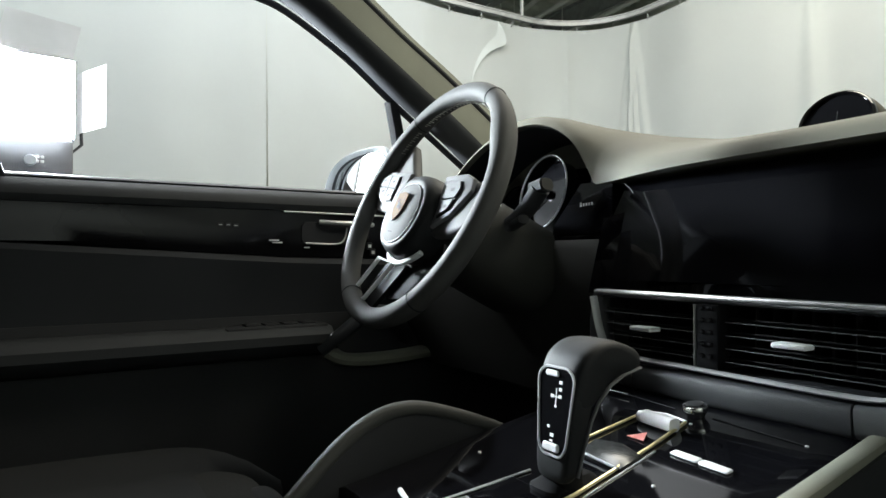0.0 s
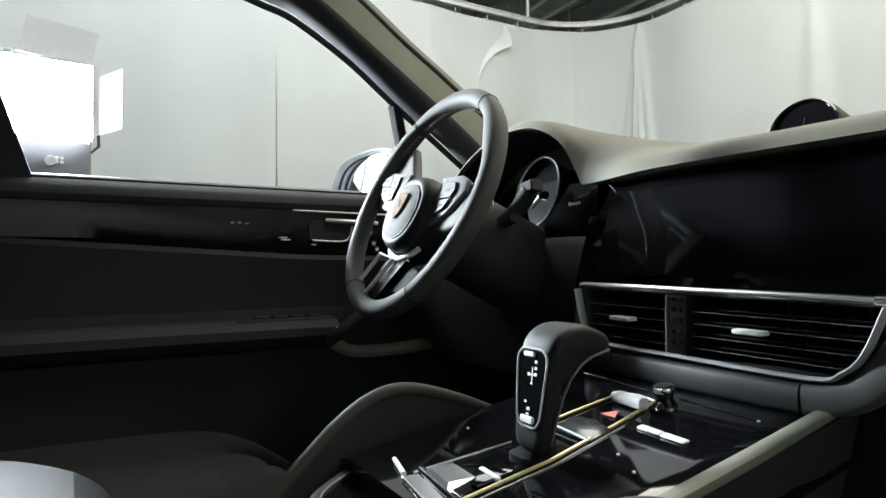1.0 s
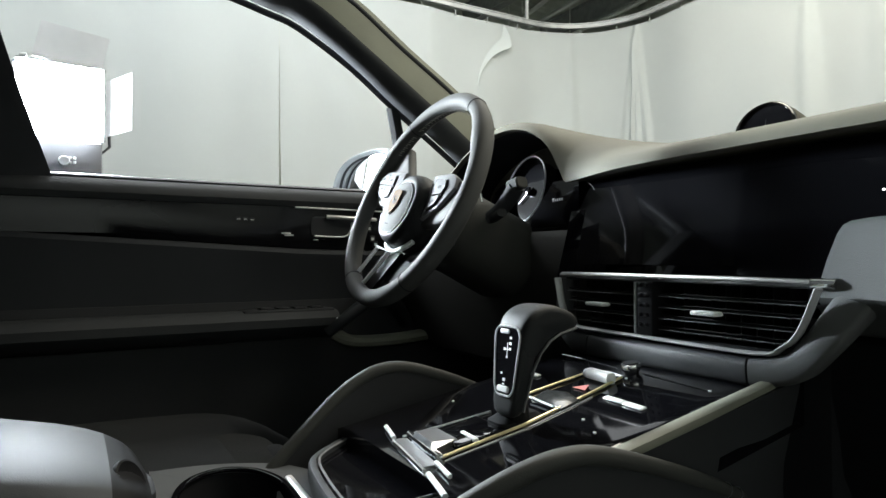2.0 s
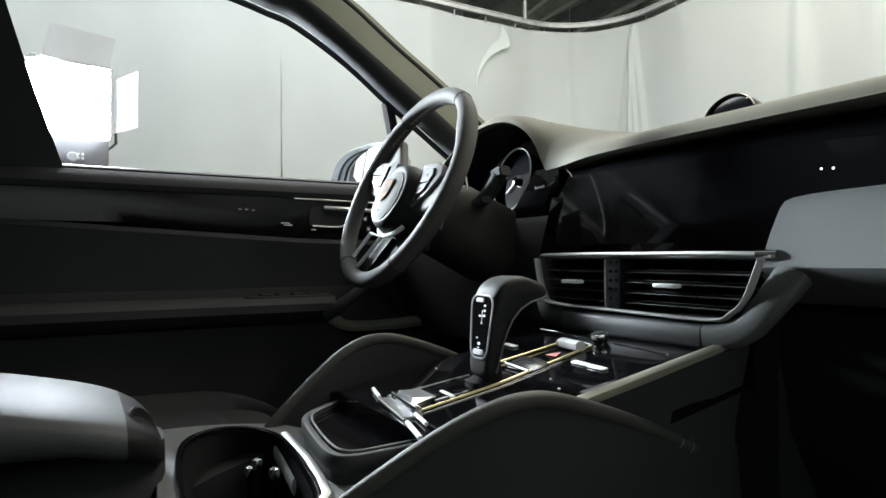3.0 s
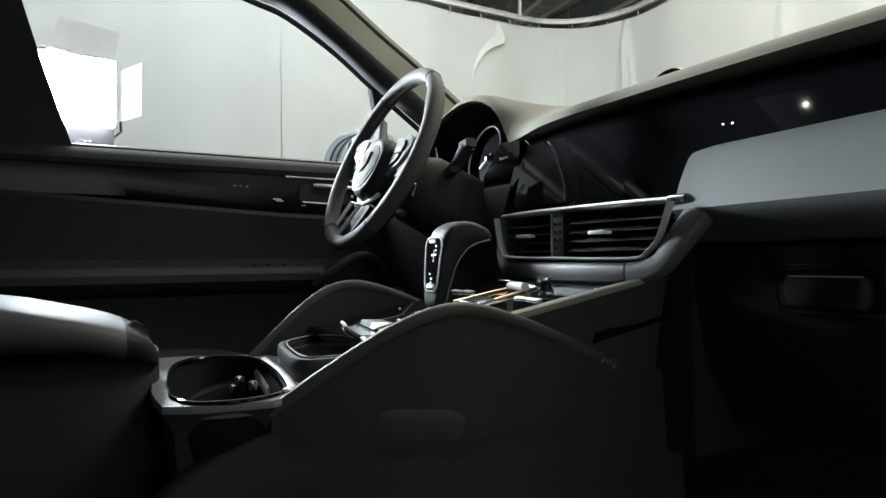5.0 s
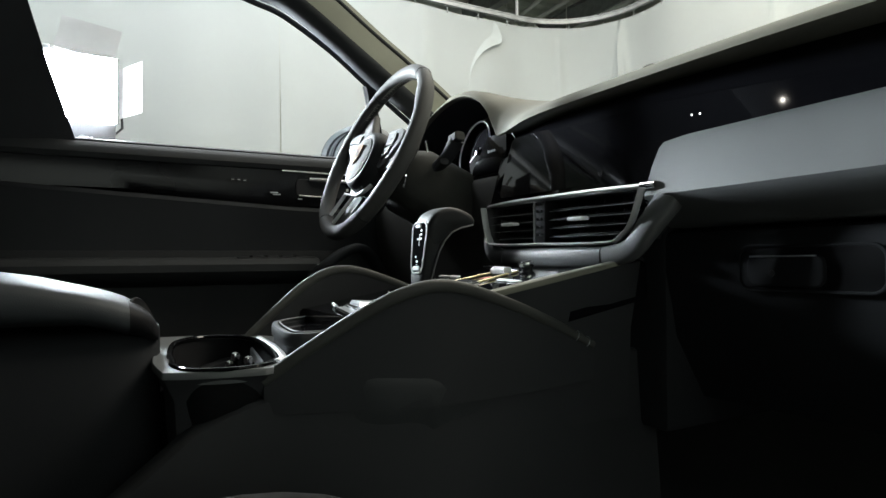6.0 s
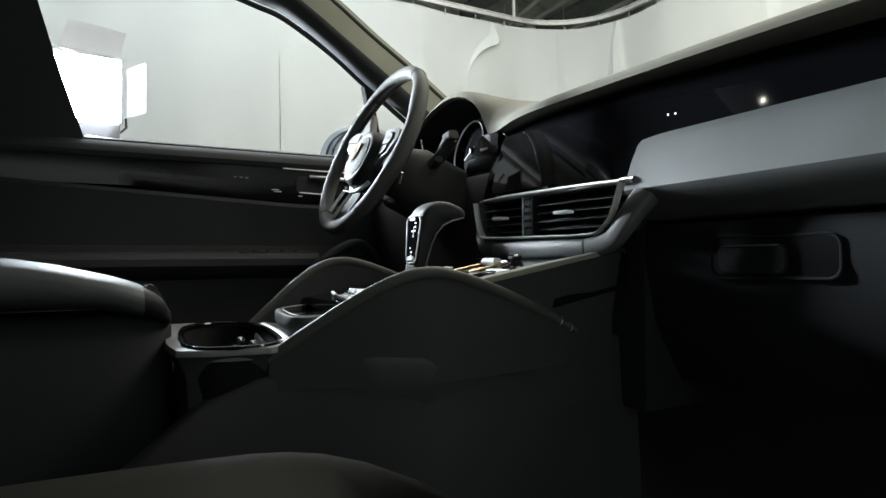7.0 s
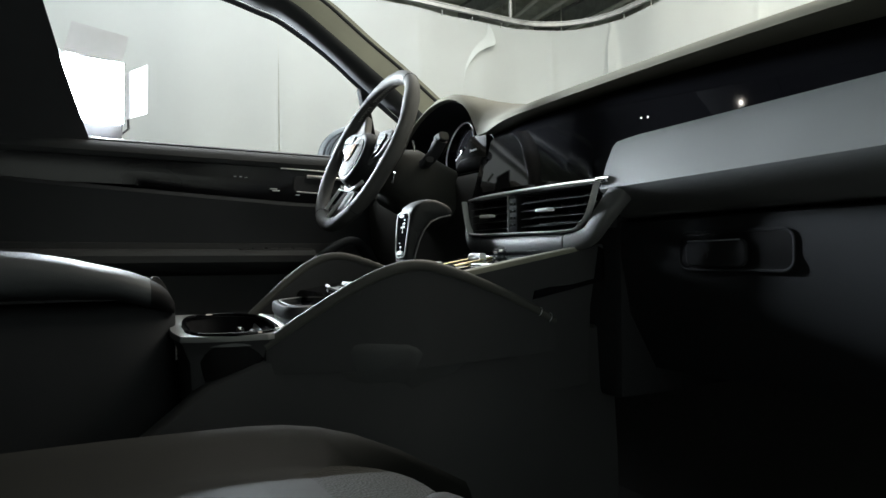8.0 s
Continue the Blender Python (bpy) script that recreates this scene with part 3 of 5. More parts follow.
part("shell", loft([mirror_ring(0.78, -0.012), mirror_ring(0.82, 0.002), mirror_ring(0.93, 0.010), mirror_ring(0.99, 0.006), mirror_ring(1.0, -0.004), mirror_ring(1.0, -0.03), mirror_ring(0.93, -0.07), mirror_ring(0.75, -0.10), mirror_ring(0.4, -0.115)]), SHELL, mir, "silver mirror shell")
mg = basis((-0.965, 0.735, 1.227), (0.978, 0.206, 0), (0, 0.11, 1), (0.205, -0.972, 0.11))
part("glass", loft([mirror_ring(0.785, -0.004, mg), mirror_ring(0.785, -0.009, mg)]), MIRROR, mir, "mirror glass")
part("bezel", loft([mirror_ring(0.83, -0.004), mirror_ring(0.81, 0.000), mirror_ring(0.78, -0.003), mirror_ring(0.78, -0.0065)], caps=False), DARK, mir)
part("foot", sweep(spline([(-0.90, 0.80, 1.19), (-0.86, 0.80, 1.165), (-0.82, 0.80, 1.16)], 4), oval(0.02, 0.015, 10)), PLASTIC, mir)

# ---- dashboard ----
dash = thing("dashboard", (0.0, 0.90, 0.45), "black leather dashboard with gloss trim and a driver's hood", "dashboard")


def lip(x):
    """Front edge of the upper pad: place and height across the car."""
    z = 1.136 + 0.003 * smooth(x, ((-0.234, 0.0), (-0.10, 0.35), (0.10, 0.85), (0.30, 1.0), (0.76, 1.0)))
    if x < -0.234:
        z = smooth(x, ((-0.76, 1.09), (-0.68, 1.135), (-0.60, 1.185), (-0.52, 1.220), (-0.45, 1.237), (-0.39, 1.240), (-0.34, 1.232), (-0.30, 1.213), (-0.272, 1.190), (-0.250, 1.160), (-0.236, 1.138)))
    y = smooth(x, ((-0.76, 0.80), (-0.60, 0.765), (-0.40, 0.752), (-0.22, 0.740), (-0.10, 0.708), (0.0, 0.70), (0.40, 0.70), (0.60, 0.72), (0.76, 0.76)))
    return y, z


rows = []
xs = sorted([-0.76 + 1.52 * i / 110 for i in range(111)] + [-0.30 + 0.004 * i for i in range(20)])
for x in xs:
    y, z = lip(x)
    crest = smooth(x, ((-0.76, 1.15), (-0.66, 1.215), (-0.58, 1.252), (-0.50, 1.268), (-0.43, 1.264), (-0.343, 1.243), (-0.236, 1.212), (-0.132, 1.186), (-0.04, 1.169), (0.05, 1.164), (0.20, 1.163), (0.76, 1.163)))
    edge = smooth(x, ((-0.76, 1.12), (-0.60, 1.208), (-0.45, 1.256), (-0.39, 1.257), (-0.33, 1.243), (-0.28, 1.216), (-0.24, 1.190), (-0.18, 1.170), (-0.10, 1.161), (0.0, 1.160), (0.20, 1.161), (0.76, 1.161)))
    back = 0.55 * crest + 0.45 * 1.15
    h = edge - z
    rows.append([Vector(p) for p in ((x, y + 0.034, z + 0.002), (x, y + 0.008, z - 0.001), (x, y + 0.001, z + 0.001), (x, y + 0.0045, z + h * 0.34), (x, y + 0.011, z + h * 0.70), (x, y + 0.023, z + h * 0.96),
                (x, y + 0.045, edge * 0.6 + crest * 0.4 + 0.002), (x, y + 0.09, crest), (x, y + 0.16, crest * 0.9 + back * 0.1), (x, 1.06, back), (x, 1.18, back - 0.05), (x, 1.18, 1.05), (x, 1.0, 1.04), (x, y + 0.10, z - 0.01))])
part("upper_pad", loft(rows), HOOD, dash, "leather upper dash pad with a hood")

# black sheet added so that the underside of the hood stays in shade
rows = []
for i in range(41):
    x = -0.745 + 0.500 * i / 40
    y, z = lip(x)
    rows.append([Vector(p) for p in ((x, y + 0.010, z - 0.0035), (x, y + 0.035, z - 0.004), (x, y + 0.075, z - 0.010), (x, 0.885, z - 0.022), (x, 0.885, z - 0.016), (x, y + 0.075, z - 0.004), (x, y + 0.03, z - 0.0005))])
part("hood_dark_sheet", loft(rows), BUTTON, dash, "matt black sheet added to darken the underside of the hood")

# gloss panel across the middle, the display behind it
rows = []
for i in range(61):
    x = -0.22 + 0.96 * i / 60
    y, z = lip(max(x, -0.15))
    deep = 0.05 * max(0.0, (x - 0.14) / 0.66)
    rows.append([Vector((x, y - 0.004 + (z - 1.002) * 0.2857 + deep, z - 0.002)), Vector((x, y + 0.016 + deep, 1.07)), Vector((x, y - 0.004 + deep, 1.000)), Vector((x, y + 0.07 + deep, 1.000)), Vector((x, y + 0.09 + deep, z - 0.002))])
part("gloss_panel", loft(rows), GLOSS, dash, "piano black dash panel with the display")
part("display", slab(rounded(0.300, 0.105, 0.010), 0.0006, basis((-0.015, 0.7150, 1.068), (1, 0, 0), (0, 0.287, 1), (0, -1, 0.287))), GLASS, dash, "switched-off display")
part("trim_line", sweep(spline([(-0.176, 0.690, 1.003), (-0.10, 0.679, 1.004), (0.0, 0.676, 1.004), (0.10, 0.679, 1.004), (0.178, 0.686, 1.003)], 6), oval(0.006, 0.0042, 10)), SATIN, dash, "chrome line under the display")
part("trim_tip", sweep([(0.160, 0.683, 1.0035), (0.180, 0.685, 1.0035)], oval(0.0075, 0.0055, 10)), CHROME, dash)

# two white glints in the gloss panel, drawn as glowing dots
for x, y, z in ((0.1990, 0.7225, 1.0850), (0.2100, 0.7230, 1.0843)):
    part("bright_dot", lathe([(0.0, -0.008), (0.0013, -0.008), (0.0012, 0.0), (0.0008, 0.0006), (0.0, 0.0008)], basis((x, y, z), (1, 0, 0), (0, 0, 1), (0, -1, 0)), 12), GLINT_DOT, dash, "small glint drawn as a glowing dot")

part("panel_edge", sweep(spline([(-0.173, 0.733, 1.130), (-0.160, 0.731, 1.118), (-0.152, 0.728, 1.093), (-0.141, 0.724, 1.074), (-0.132, 0.720, 1.058), (-0.131, 0.718, 1.051)], 4), oval(0.0006, 0.0006, 6), (0, 1, 0)), PLATE, dash, "thin bright edge of the gloss panel")
# passenger's padded shelf
rows = []
for i in range(41):
    x = 0.178 + 0.59 * i / 40
    t = (x - 0.178) / 0.59
    yt, zt = 0.700 + 0.050 * t, 1.060 + 0.026 * t
    yl, zl = 0.686 - 0.028 * t, 0.990 + 0.004 * t
    end = 0.002 * max(0.0, 1 - i / 2) ** 2
    rows.append([Vector(p) for p in ((x, yt + 0.07, zt - 0.002), (x, yt + 0.012, zt + 0.001 - end), (x, yt, zt - 0.003 - end), (x, yt - 0.006, zt - 0.012), (x, (yt + yl) / 2 - 0.006, (zt + zl) / 2), (x, yl - 0.004, zl + 0.0015),
                (x, yl + 0.001, zl - 0.0065), (x, yl + 0.020, zl - 0.018), (x, yl + 0.042, zl - 0.031), (x, yl + 0.052, zl - 0.035), (x, 0.86, zl - 0.036), (x, 0.86, zt))])
for row in rows:
    for p in row:
        p.x -= 0.016 * max(0.0, (1.06 - p.z) / 0.07) * max(0.0, 1 - (p.x - 0.178) / 0.12)
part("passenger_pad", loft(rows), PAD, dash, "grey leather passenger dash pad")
rows = []
for i in range(25):
    x = 0.112 + 0.653 * i / 24
    rows.append([Vector((x, 0.745, 0.952)), Vector((x, 0.737, 0.948)), Vector((x, 0.735, 0.94)), Vector((x, 0.735, 0.90)), Vector((x, 0.75, 0.82)), Vector((x, 0.80, 0.74)), Vector((x, 0.95, 0.72)), Vector((x, 0.95, 0.965))])
glove = part("glovebox", loft(rows), GLOVE, dash, "black glovebox lid")
part("glove_recess", slab(rounded(0.148, 0.046, 0.013), 0.003, basis((0.324, 0.7365, 0.9070), (1, 0.0, 0), (0, 0, 1), (0, -1, 0)), 0.001, 2), BUTTON, glove)
part("recess_rim", sweep([Vector((0.324 + u, 0.7335, 0.9070 + v)) for u, v in rounded(0.148, 0.046, 0.013, 6)], oval(0.0018, 0.0014, 8), (0, 1, 0), True), GLOVE, glove)
handle = part("glove_handle", slab(rounded(0.083, 0.033, 0.010), 0.006, basis((0.304, 0.7335, 0.9045), (1, 0, 0), (0, 0, 1), (0, -1, 0)), 0.0025, 3), GLOVE, glove, "black glovebox handle")
part("handle_edge", sweep([(0.267, 0.7270, 0.9190), (0.338, 0.7270, 0.9195)], oval(0.0012, 0.0009, 8)), SATIN, handle)
part("lock", lathe([(0.0, 0), (0.0035, 0), (0.0035, 0.002), (0.0, 0.0024)], basis((0.292, 0.7275, 0.9015), (1, 0, 0), (0, 0, 1), (0, -1, 0)), 14), PLASTIC, handle)

# padded band that runs from the pad round the vents, in three lengths with open joints
band = spline([(0.205, 0.718, 1.022), (0.1985, 0.703, 1.003), (0.187, 0.688, 0.978), (0.172, 0.676, 0.952), (0.152, 0.673, 0.930), (0.119, 0.670, 0.9205), (0.060, 0.669, 0.920), (0.0, 0.668, 0.920), (-0.060, 0.669, 0.920), (-0.100, 0.670, 0.920), (-0.137, 0.674, 0.925), (-0.162, 0.683, 0.945), (-0.174, 0.694, 0.975), (-0.178, 0.704, 1.005)], 6)
for lo, hi, nm, lab in ((0, 31, "vent_surround", "grey padded frame beside the vents"), (31, 54, "lower_lip", "grey padded lip under the vents"), (54, len(band) - 1, "vent_surround", "grey padded frame beside the vents")):
    path = [Vector(p) for p in band[lo:hi + 1]]
    path[0] = path[0].lerp(path[1], 0.12 if lo else 0.0)
    path[-1] = path[-1].lerp(path[-2], 0.12)
    grow = (lambda t: 1.0 + 0.48 * max(0.0, 1 - t / 0.75) ** 1.2) if lo == 0 else None
    # the length by the pad takes the lit leather, the others the shaded one
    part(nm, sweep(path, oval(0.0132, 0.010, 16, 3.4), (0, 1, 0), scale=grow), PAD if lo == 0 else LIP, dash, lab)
part("lip_end", box(-0.09, 0.115, 0.664, 0.76, 0.895, 0.920, 0.004), DARK, dash)

# air vents
VO = [(-0.160, 1.000), (-0.152, 0.968), (-0.143, 0.950), (-0.125, 0.9405), (-0.020, 0.9385), (0.115, 0.9375), (0.142, 0.946), (0.158, 0.962), (0.174, 1.000)]
vent = part("air_vent", loft([[Vector((x, 0.735, z)) for x, z in VO], [Vector((x, 0.728, z)) for x, z in VO]]), DARK, dash, "black air vent unit")
ring = spline([(x, 0.6665, z) for x, z in VO], 4)
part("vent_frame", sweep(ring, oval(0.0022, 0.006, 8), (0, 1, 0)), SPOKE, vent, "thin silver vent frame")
part("vent_roof", box(-0.160, 0.174, 0.68, 0.735, 0.9985, 1.0015, 0.001), DARK, vent)
part("vent_floor", box(-0.125, 0.12, 0.68, 0.735, 0.935, 0.9385, 0.001), DARK, vent)
part("vent_divider", box(-0.030, -0.006, 0.668, 0.735, 0.940, 1.000, 0.003), BUTTON, vent)
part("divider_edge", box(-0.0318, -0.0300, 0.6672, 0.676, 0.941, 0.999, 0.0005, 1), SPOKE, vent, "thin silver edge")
for sx in (-0.0225, -0.0135):
    for k in range(5):
        part("wheel_rib", box(sx - 0.0024, sx + 0.0024, 0.6655, 0.671, 0.950 + 0.011 * k, 0.954 + 0.011 * k, 0.0012), BUTTON, vent)
for k, z in enumerate((0.950, 0.962, 0.974, 0.986)):
    xl = lerp(z, ((0.94, -0.122), (0.95, -0.140), (0.968, -0.149), (1.0, -0.157)))
    xr = lerp(z, ((0.9375, 0.115), (0.946, 0.138), (0.962, 0.154), (1.0, 0.171)))
    tilt = Matrix.Translation((0, 0.685, z)) @ Matrix.Rotation(radians(-12), 4, "X") @ Matrix.Translation((0, -0.685, -z))
    part("slat", box(xl, -0.031, 0.680, 0.715, z - 0.0008, z + 0.0008, 0.0005, 1, tilt), BUTTON, vent)
    part("slat", box(-0.005, xr, 0.680, 0.715, z - 0.0008, z + 0.0008, 0.0005, 1, tilt), BUTTON, vent)
    part("slat_edge", sweep([(xl + 0.004, 0.6735, z - 0.002), (-0.034, 0.6735, z - 0.002)], oval(0.00045, 0.00045, 5)), SLATLINE, vent)
    part("slat_edge", sweep([(-0.002, 0.6735, z - 0.002), (xr - 0.004, 0.6735, z - 0.002)], oval(0.00045, 0.00045, 5)), SLATLINE, vent)
for k in range(9):
    x = -0.135 + 0.012 * k
    part("fin", box(x, x + 0.0012, 0.70, 0.728, 0.942, 0.998, 0), DARK, vent)
    x = 0.010 + 0.017 * k
    part("fin", box(x, x + 0.0012, 0.70, 0.728, 0.942, 0.998, 0), DARK, vent)
for x in (-0.090, 0.062):
    part("vent_tab", box(x - 0.0145, x + 0.0145, 0.661, 0.676, 0.9680, 0.9728, 0.0018, 3), WHITE_KEY, vent, "silver vent tab")

# lower dash by the driver
rows = []
for i in range(25):
    x = -0.75 + 0.57 * i / 24
    rows.append([Vector(p) for p in ((x, 0.80, 1.075), (x, 0.742, 1.066), (x, 0.735, 1.055), (x, 0.735, 1.00), (x, 0.745, 0.93), (x, 0.79, 0.84), (x, 0.90, 0.80), (x, 1.0, 0.80), (x, 1.0, 1.075))])
part("knee_panel", loft(rows), KNEE, dash, "dark leather panel under the instruments")
part("center_block", box(-0.175, 0.15, 0.732, 0.98, 0.70, 1.0, 0.01), GLOVE, dash)
part("inner_frame", box(-0.74, 0.74, 0.86, 1.15, 0.80, 1.13, 0.01), DARK, dash)

# ---- instruments ----
clus = thing("instrument_cluster", (-0.40, 0.86, 1.07), "black instrument cluster with a ringed round dial", "instrument cluster")
part("recess", loft([[Vector((x, 0.90, z)) for x, z in ((-0.66, 1.07), (-0.25, 1.07), (-0.265, 1.13), (-0.33, 1.195), (-0.48, 1.21), (-0.62, 1.15))], [Vector((x, 0.885, z)) for x, z in ((-0.66, 1.07), (-0.25, 1.07), (-0.265, 1.13), (-0.33, 1.195), (-0.48, 1.21), (-0.62, 1.15))]]), GLASS, clus, "black cluster glass")
part("cluster_floor", box(-0.66, -0.20, 0.745, 0.90, 1.062, 1.074, 0.004), GLOSS, clus, "piano black strip under the dials")
gm = basis((-0.423, 0.818, 1.147), (1, 0, 0), (0, 0.24, 1), (0, -1, 0.24))
gm = gm @ Matrix.Diagonal((0.87, 1.0, 1.0, 1.0))
dial = part("dial", lathe([(0.0, -0.03), (0.0585, -0.03), (0.0585, 0.0), (0.0595, 0.0), (0.0585, -0.012), (0.0, -0.013)], gm, 48), GLASS, clus, "round dial with a bright ring")
part("ring", sweep([gm @ Vector((0.0620 * math.cos(a), 0.0620 * math.sin(a), 0.001)) for a in (2 * math.pi * i / 64 for i in range(64))], oval(0.0010, 0.0018, 8), gm.to_3x3() @ Vector((0, 0, 1)), True), WHITE_KEY, dial, "polished dial ring")
part("needle", box(-0.001, 0.001, -0.01, 0.035, -0.009, -0.0075, 0, 1, gm @ Matrix.Rotation(radians(128), 4, "Z")), PRINT, dial)
part("needle_cap", lathe([(0.0, -0.012), (0.008, -0.012), (0.007, -0.004), (0.0, -0.003)], gm, 18), GLOSS, dial)
for cx, r in ((-0.325, 0.042), (-0.537, 0.042)):
    g2 = basis((cx, 0.850, 1.130), (1, 0, 0), (0, 0.22, 1), (0, -1, 0.22))
    part("side_dial", lathe([(0.0, -0.01), (r, -0.01), (r, 0.0), (r - 0.003, 0.0), (r - 0.004, -0.006), (0.0, -0.006)], g2, 36), GLASS, clus)
part("hood_wall", loft([[Vector((x, y, z)) for y, z in ((0.765, 1.095), (0.87, 1.10), (0.87, 1.165), (0.765, 1.150))] for x in (-0.262, -0.246)]), BUTTON, clus, "black side wall under the hood")
# silver script on the gloss trim, drawn as plain strokes
sm = basis((-0.248, 0.742, 1.112), (1, 0.0, 0.05), (0, 0, 1), (0, -1, 0))
part("script_plate", loft([[Vector((x, 0.744, z)) for x, z in ((-0.315, 1.074), (-0.205, 1.074), (-0.205, 1.14), (-0.26, 1.14), (-0.315, 1.085))], [Vector((x, 0.76, z)) for x, z in ((-0.315, 1.074), (-0.205, 1.074), (-0.205, 1.14), (-0.26, 1.14), (-0.315, 1.085))]]), GLOSS, clus)
for k in range(5):
    part("script_stroke", box(-0.011 + 0.005 * k, -0.008 + 0.005 * k, -0.0018, 0.0018 + (0.0015 if k == 0 else 0), 0, 0.0008, 0.0003, 1, sm), PRINT, clus)

# ---- clock on the dash ----
clk = thing("dashboard_clock", (0.005, 0.89, 1.160), "round black clock pod on top of the dashboard", "clock")
cm = basis((-0.002, 0.868, 1.186), (1, 0, 0), (0, 0.30, 1), (0, -1, 0.30))
part("pod", loft([[cm @ Vector((x * k, y * k, w)) for x, y in oval(0.039, 0.036, 36)] for k, w in ((0.95, -0.001), (1.02, -0.003), (1.05, -0.012), (1.05, -0.035), (1.0, -0.06), (0.85, -0.09), (0.4, -0.11))]), HOOD, clk, "leather clock pod")
part("bezel", sweep([cm @ Vector((x, y, 0.0)) for x, y in oval(0.0375, 0.0345, 48)], oval(0.0022, 0.006, 8), cm.to_3x3() @ Vector((0, 0, 1)), True), GLOSS, clk)
face = part("face", loft([[cm @ Vector((x, y, 0.001)) for x, y in oval(0.036, 0.033, 36)], [cm @ Vector((x, y, -0.004)) for x, y in oval(0.036, 0.033, 36)]]), GLASS, clk, "dark clock face")
part("clock_hand", box(-0.0004, 0.0004, -0.002, 0.014, 0.001, 0.0015, 0, 1, cm), PLASTIC, face)
part("clock_hand", box(-0.004, 0.008, -0.0005, 0.0005, 0.001, 0.0015, 0, 1, cm), SATIN, face)

# ---- steering wheel ----
wheel = thing("steering_wheel", (-0.380, 0.62, 1.09), "black leather steering wheel with silver spokes and keys", "steering wheel")
WT = radians(24.5)
wm = basis((-0.380, 0.568, 1.118), (1, 0, 0), (0, math.sin(WT), math.cos(WT)), (0, -math.cos(WT), math.sin(WT)))
rings = []
for i in range(96):
    a = 2 * math.pi * i / 96
    c, s = math.cos(a), math.sin(a)
    grip = math.exp(-((abs(math.degrees(math.atan2(s, abs(c)))) - 28) / 13) ** 2) * (1 if s > 0 else 0.15)
    rt, rw = 0.0130 + 0.0030 * grip, 0.0138 + 0.0015 * grip
    R = 0.1662 - 0.003 * grip
    rings.append([wm @ Vector(((R + u) * c, (R + u) * s, v)) for u, v in oval(rt, rw, 16, 2.2)])
rim = part("rim", loft(rings, loop=True), RIM, wheel, "black leather wheel rim")
for deg in (56, 124, 236, 304):
    a = radians(deg)
    p0, t0 = Vector((0.1662 * math.cos(a), 0.1662 * math.sin(a), 0)), Vector((math.cos(a), math.sin(a), 0))
    part("seam", sweep([wm @ (p0 + t0 * u + Vector((0, 0, v))) for u, v in oval(0.0135, 0.0143, 24, 2.2)], oval(0.0006, 0.0010, 5), wm.to_3x3() @ Vector((-math.sin(a), math.cos(a), 0)), True), DARK, rim)
st = part("stitching", join(*[tube([wm @ Vector(((0.1650 - 0.0146) * math.cos(a) , (0.1650 - 0.0146) * math.sin(a), -0.003 + 0.003 * (k % 2))), wm @ Vector(((0.1650 - 0.0149) * math.cos(a + 0.012), (0.1650 - 0.0149) * math.sin(a + 0.012), 0.003))], 0.0007, 5, (0.3, 0.2, 1)) for k, a in enumerate(radians(60 + 1.6 * j) for j in range(62) if not 37 < j < 41)]), STITCH, rim)
tagged(st, kind="stuff")
# hub, turned a few degrees with the spokes
wr = wm @ Matrix.Rotation(radians(-7), 4, "Z")
HUBC = Vector((0.004, -0.023, 0.006))
# near-black leather puts the shade on the cover's side into its colour
part("airbag_cover", loft([[wr @ (HUBC + Vector((x * k, y * k, w))) for x, y in oval(0.056, 0.056, 40, 2.1)] for k, w in ((0.90, -0.050), (1.02, -0.040), (1.06, -0.022), (1.05, -0.006), (1.0, 0.004), (0.93, 0.010), (0.86, 0.0125), (0.78, 0.0120))]), GRIP, wheel, "round leather airbag cover, darkened for its shaded side")
HUBC = Vector((0.004, -0.026, 0.006))
hub = part("hub_face", loft([[wr @ (HUBC + Vector((x * k, y * k, w))) for x, y in oval(0.0415, 0.042, 40, 2.1)] for k, w in ((1.0, 0.008), (1.0, 0.0135), (0.96, 0.0145), (0.5, 0.0165), (0.05, 0.017))]), HUB, wheel)
part("hub_ring", sweep([wr @ (HUBC + Vector((x, y, 0.0130))) for x, y in oval(0.0422, 0.0427, 48, 2.1)], oval(0.0009, 0.0013, 6), wm.to_3x3() @ Vector((0, 0, 1)), True), PLATE, hub)
part("badge", slab([(-0.014, 0.017), (0.0, 0.020), (0.014, 0.017), (0.014, -0.005), (0.0085, -0.0145), (0.0, -0.022), (-0.0085, -0.0145), (-0.014, -0.005)], 0.0015, wr @ Matrix.Translation((0.002, -0.018, 0.0243)), 0.0005, 1), GOLD, hub, "small gold shield badge")
for u, v in ((-0.005, 0.006), (0.005, -0.003)):
    part("badge_field", slab([(u - 0.0022, v + 0.0028), (u + 0.0022, v + 0.0028), (u + 0.0022, v - 0.0028), (u - 0.0022, v - 0.0028)], 0.0004, wr @ Matrix.Translation((0.002, -0.018, 0.0262))), CREST_RED, hub)
part("badge_field", slab([(-0.002, 0.004), (0.002, 0.004), (0.002, -0.004), (-0.002, -0.004)], 0.0004, wr @ Matrix.Translation((0.002, -0.018, 0.0264))), DARK, hub)
part("airbag_print", box(-0.004, 0.008, -0.055, -0.053, 0.0213, 0.0219, 0, 1, wr), DARK, hub)
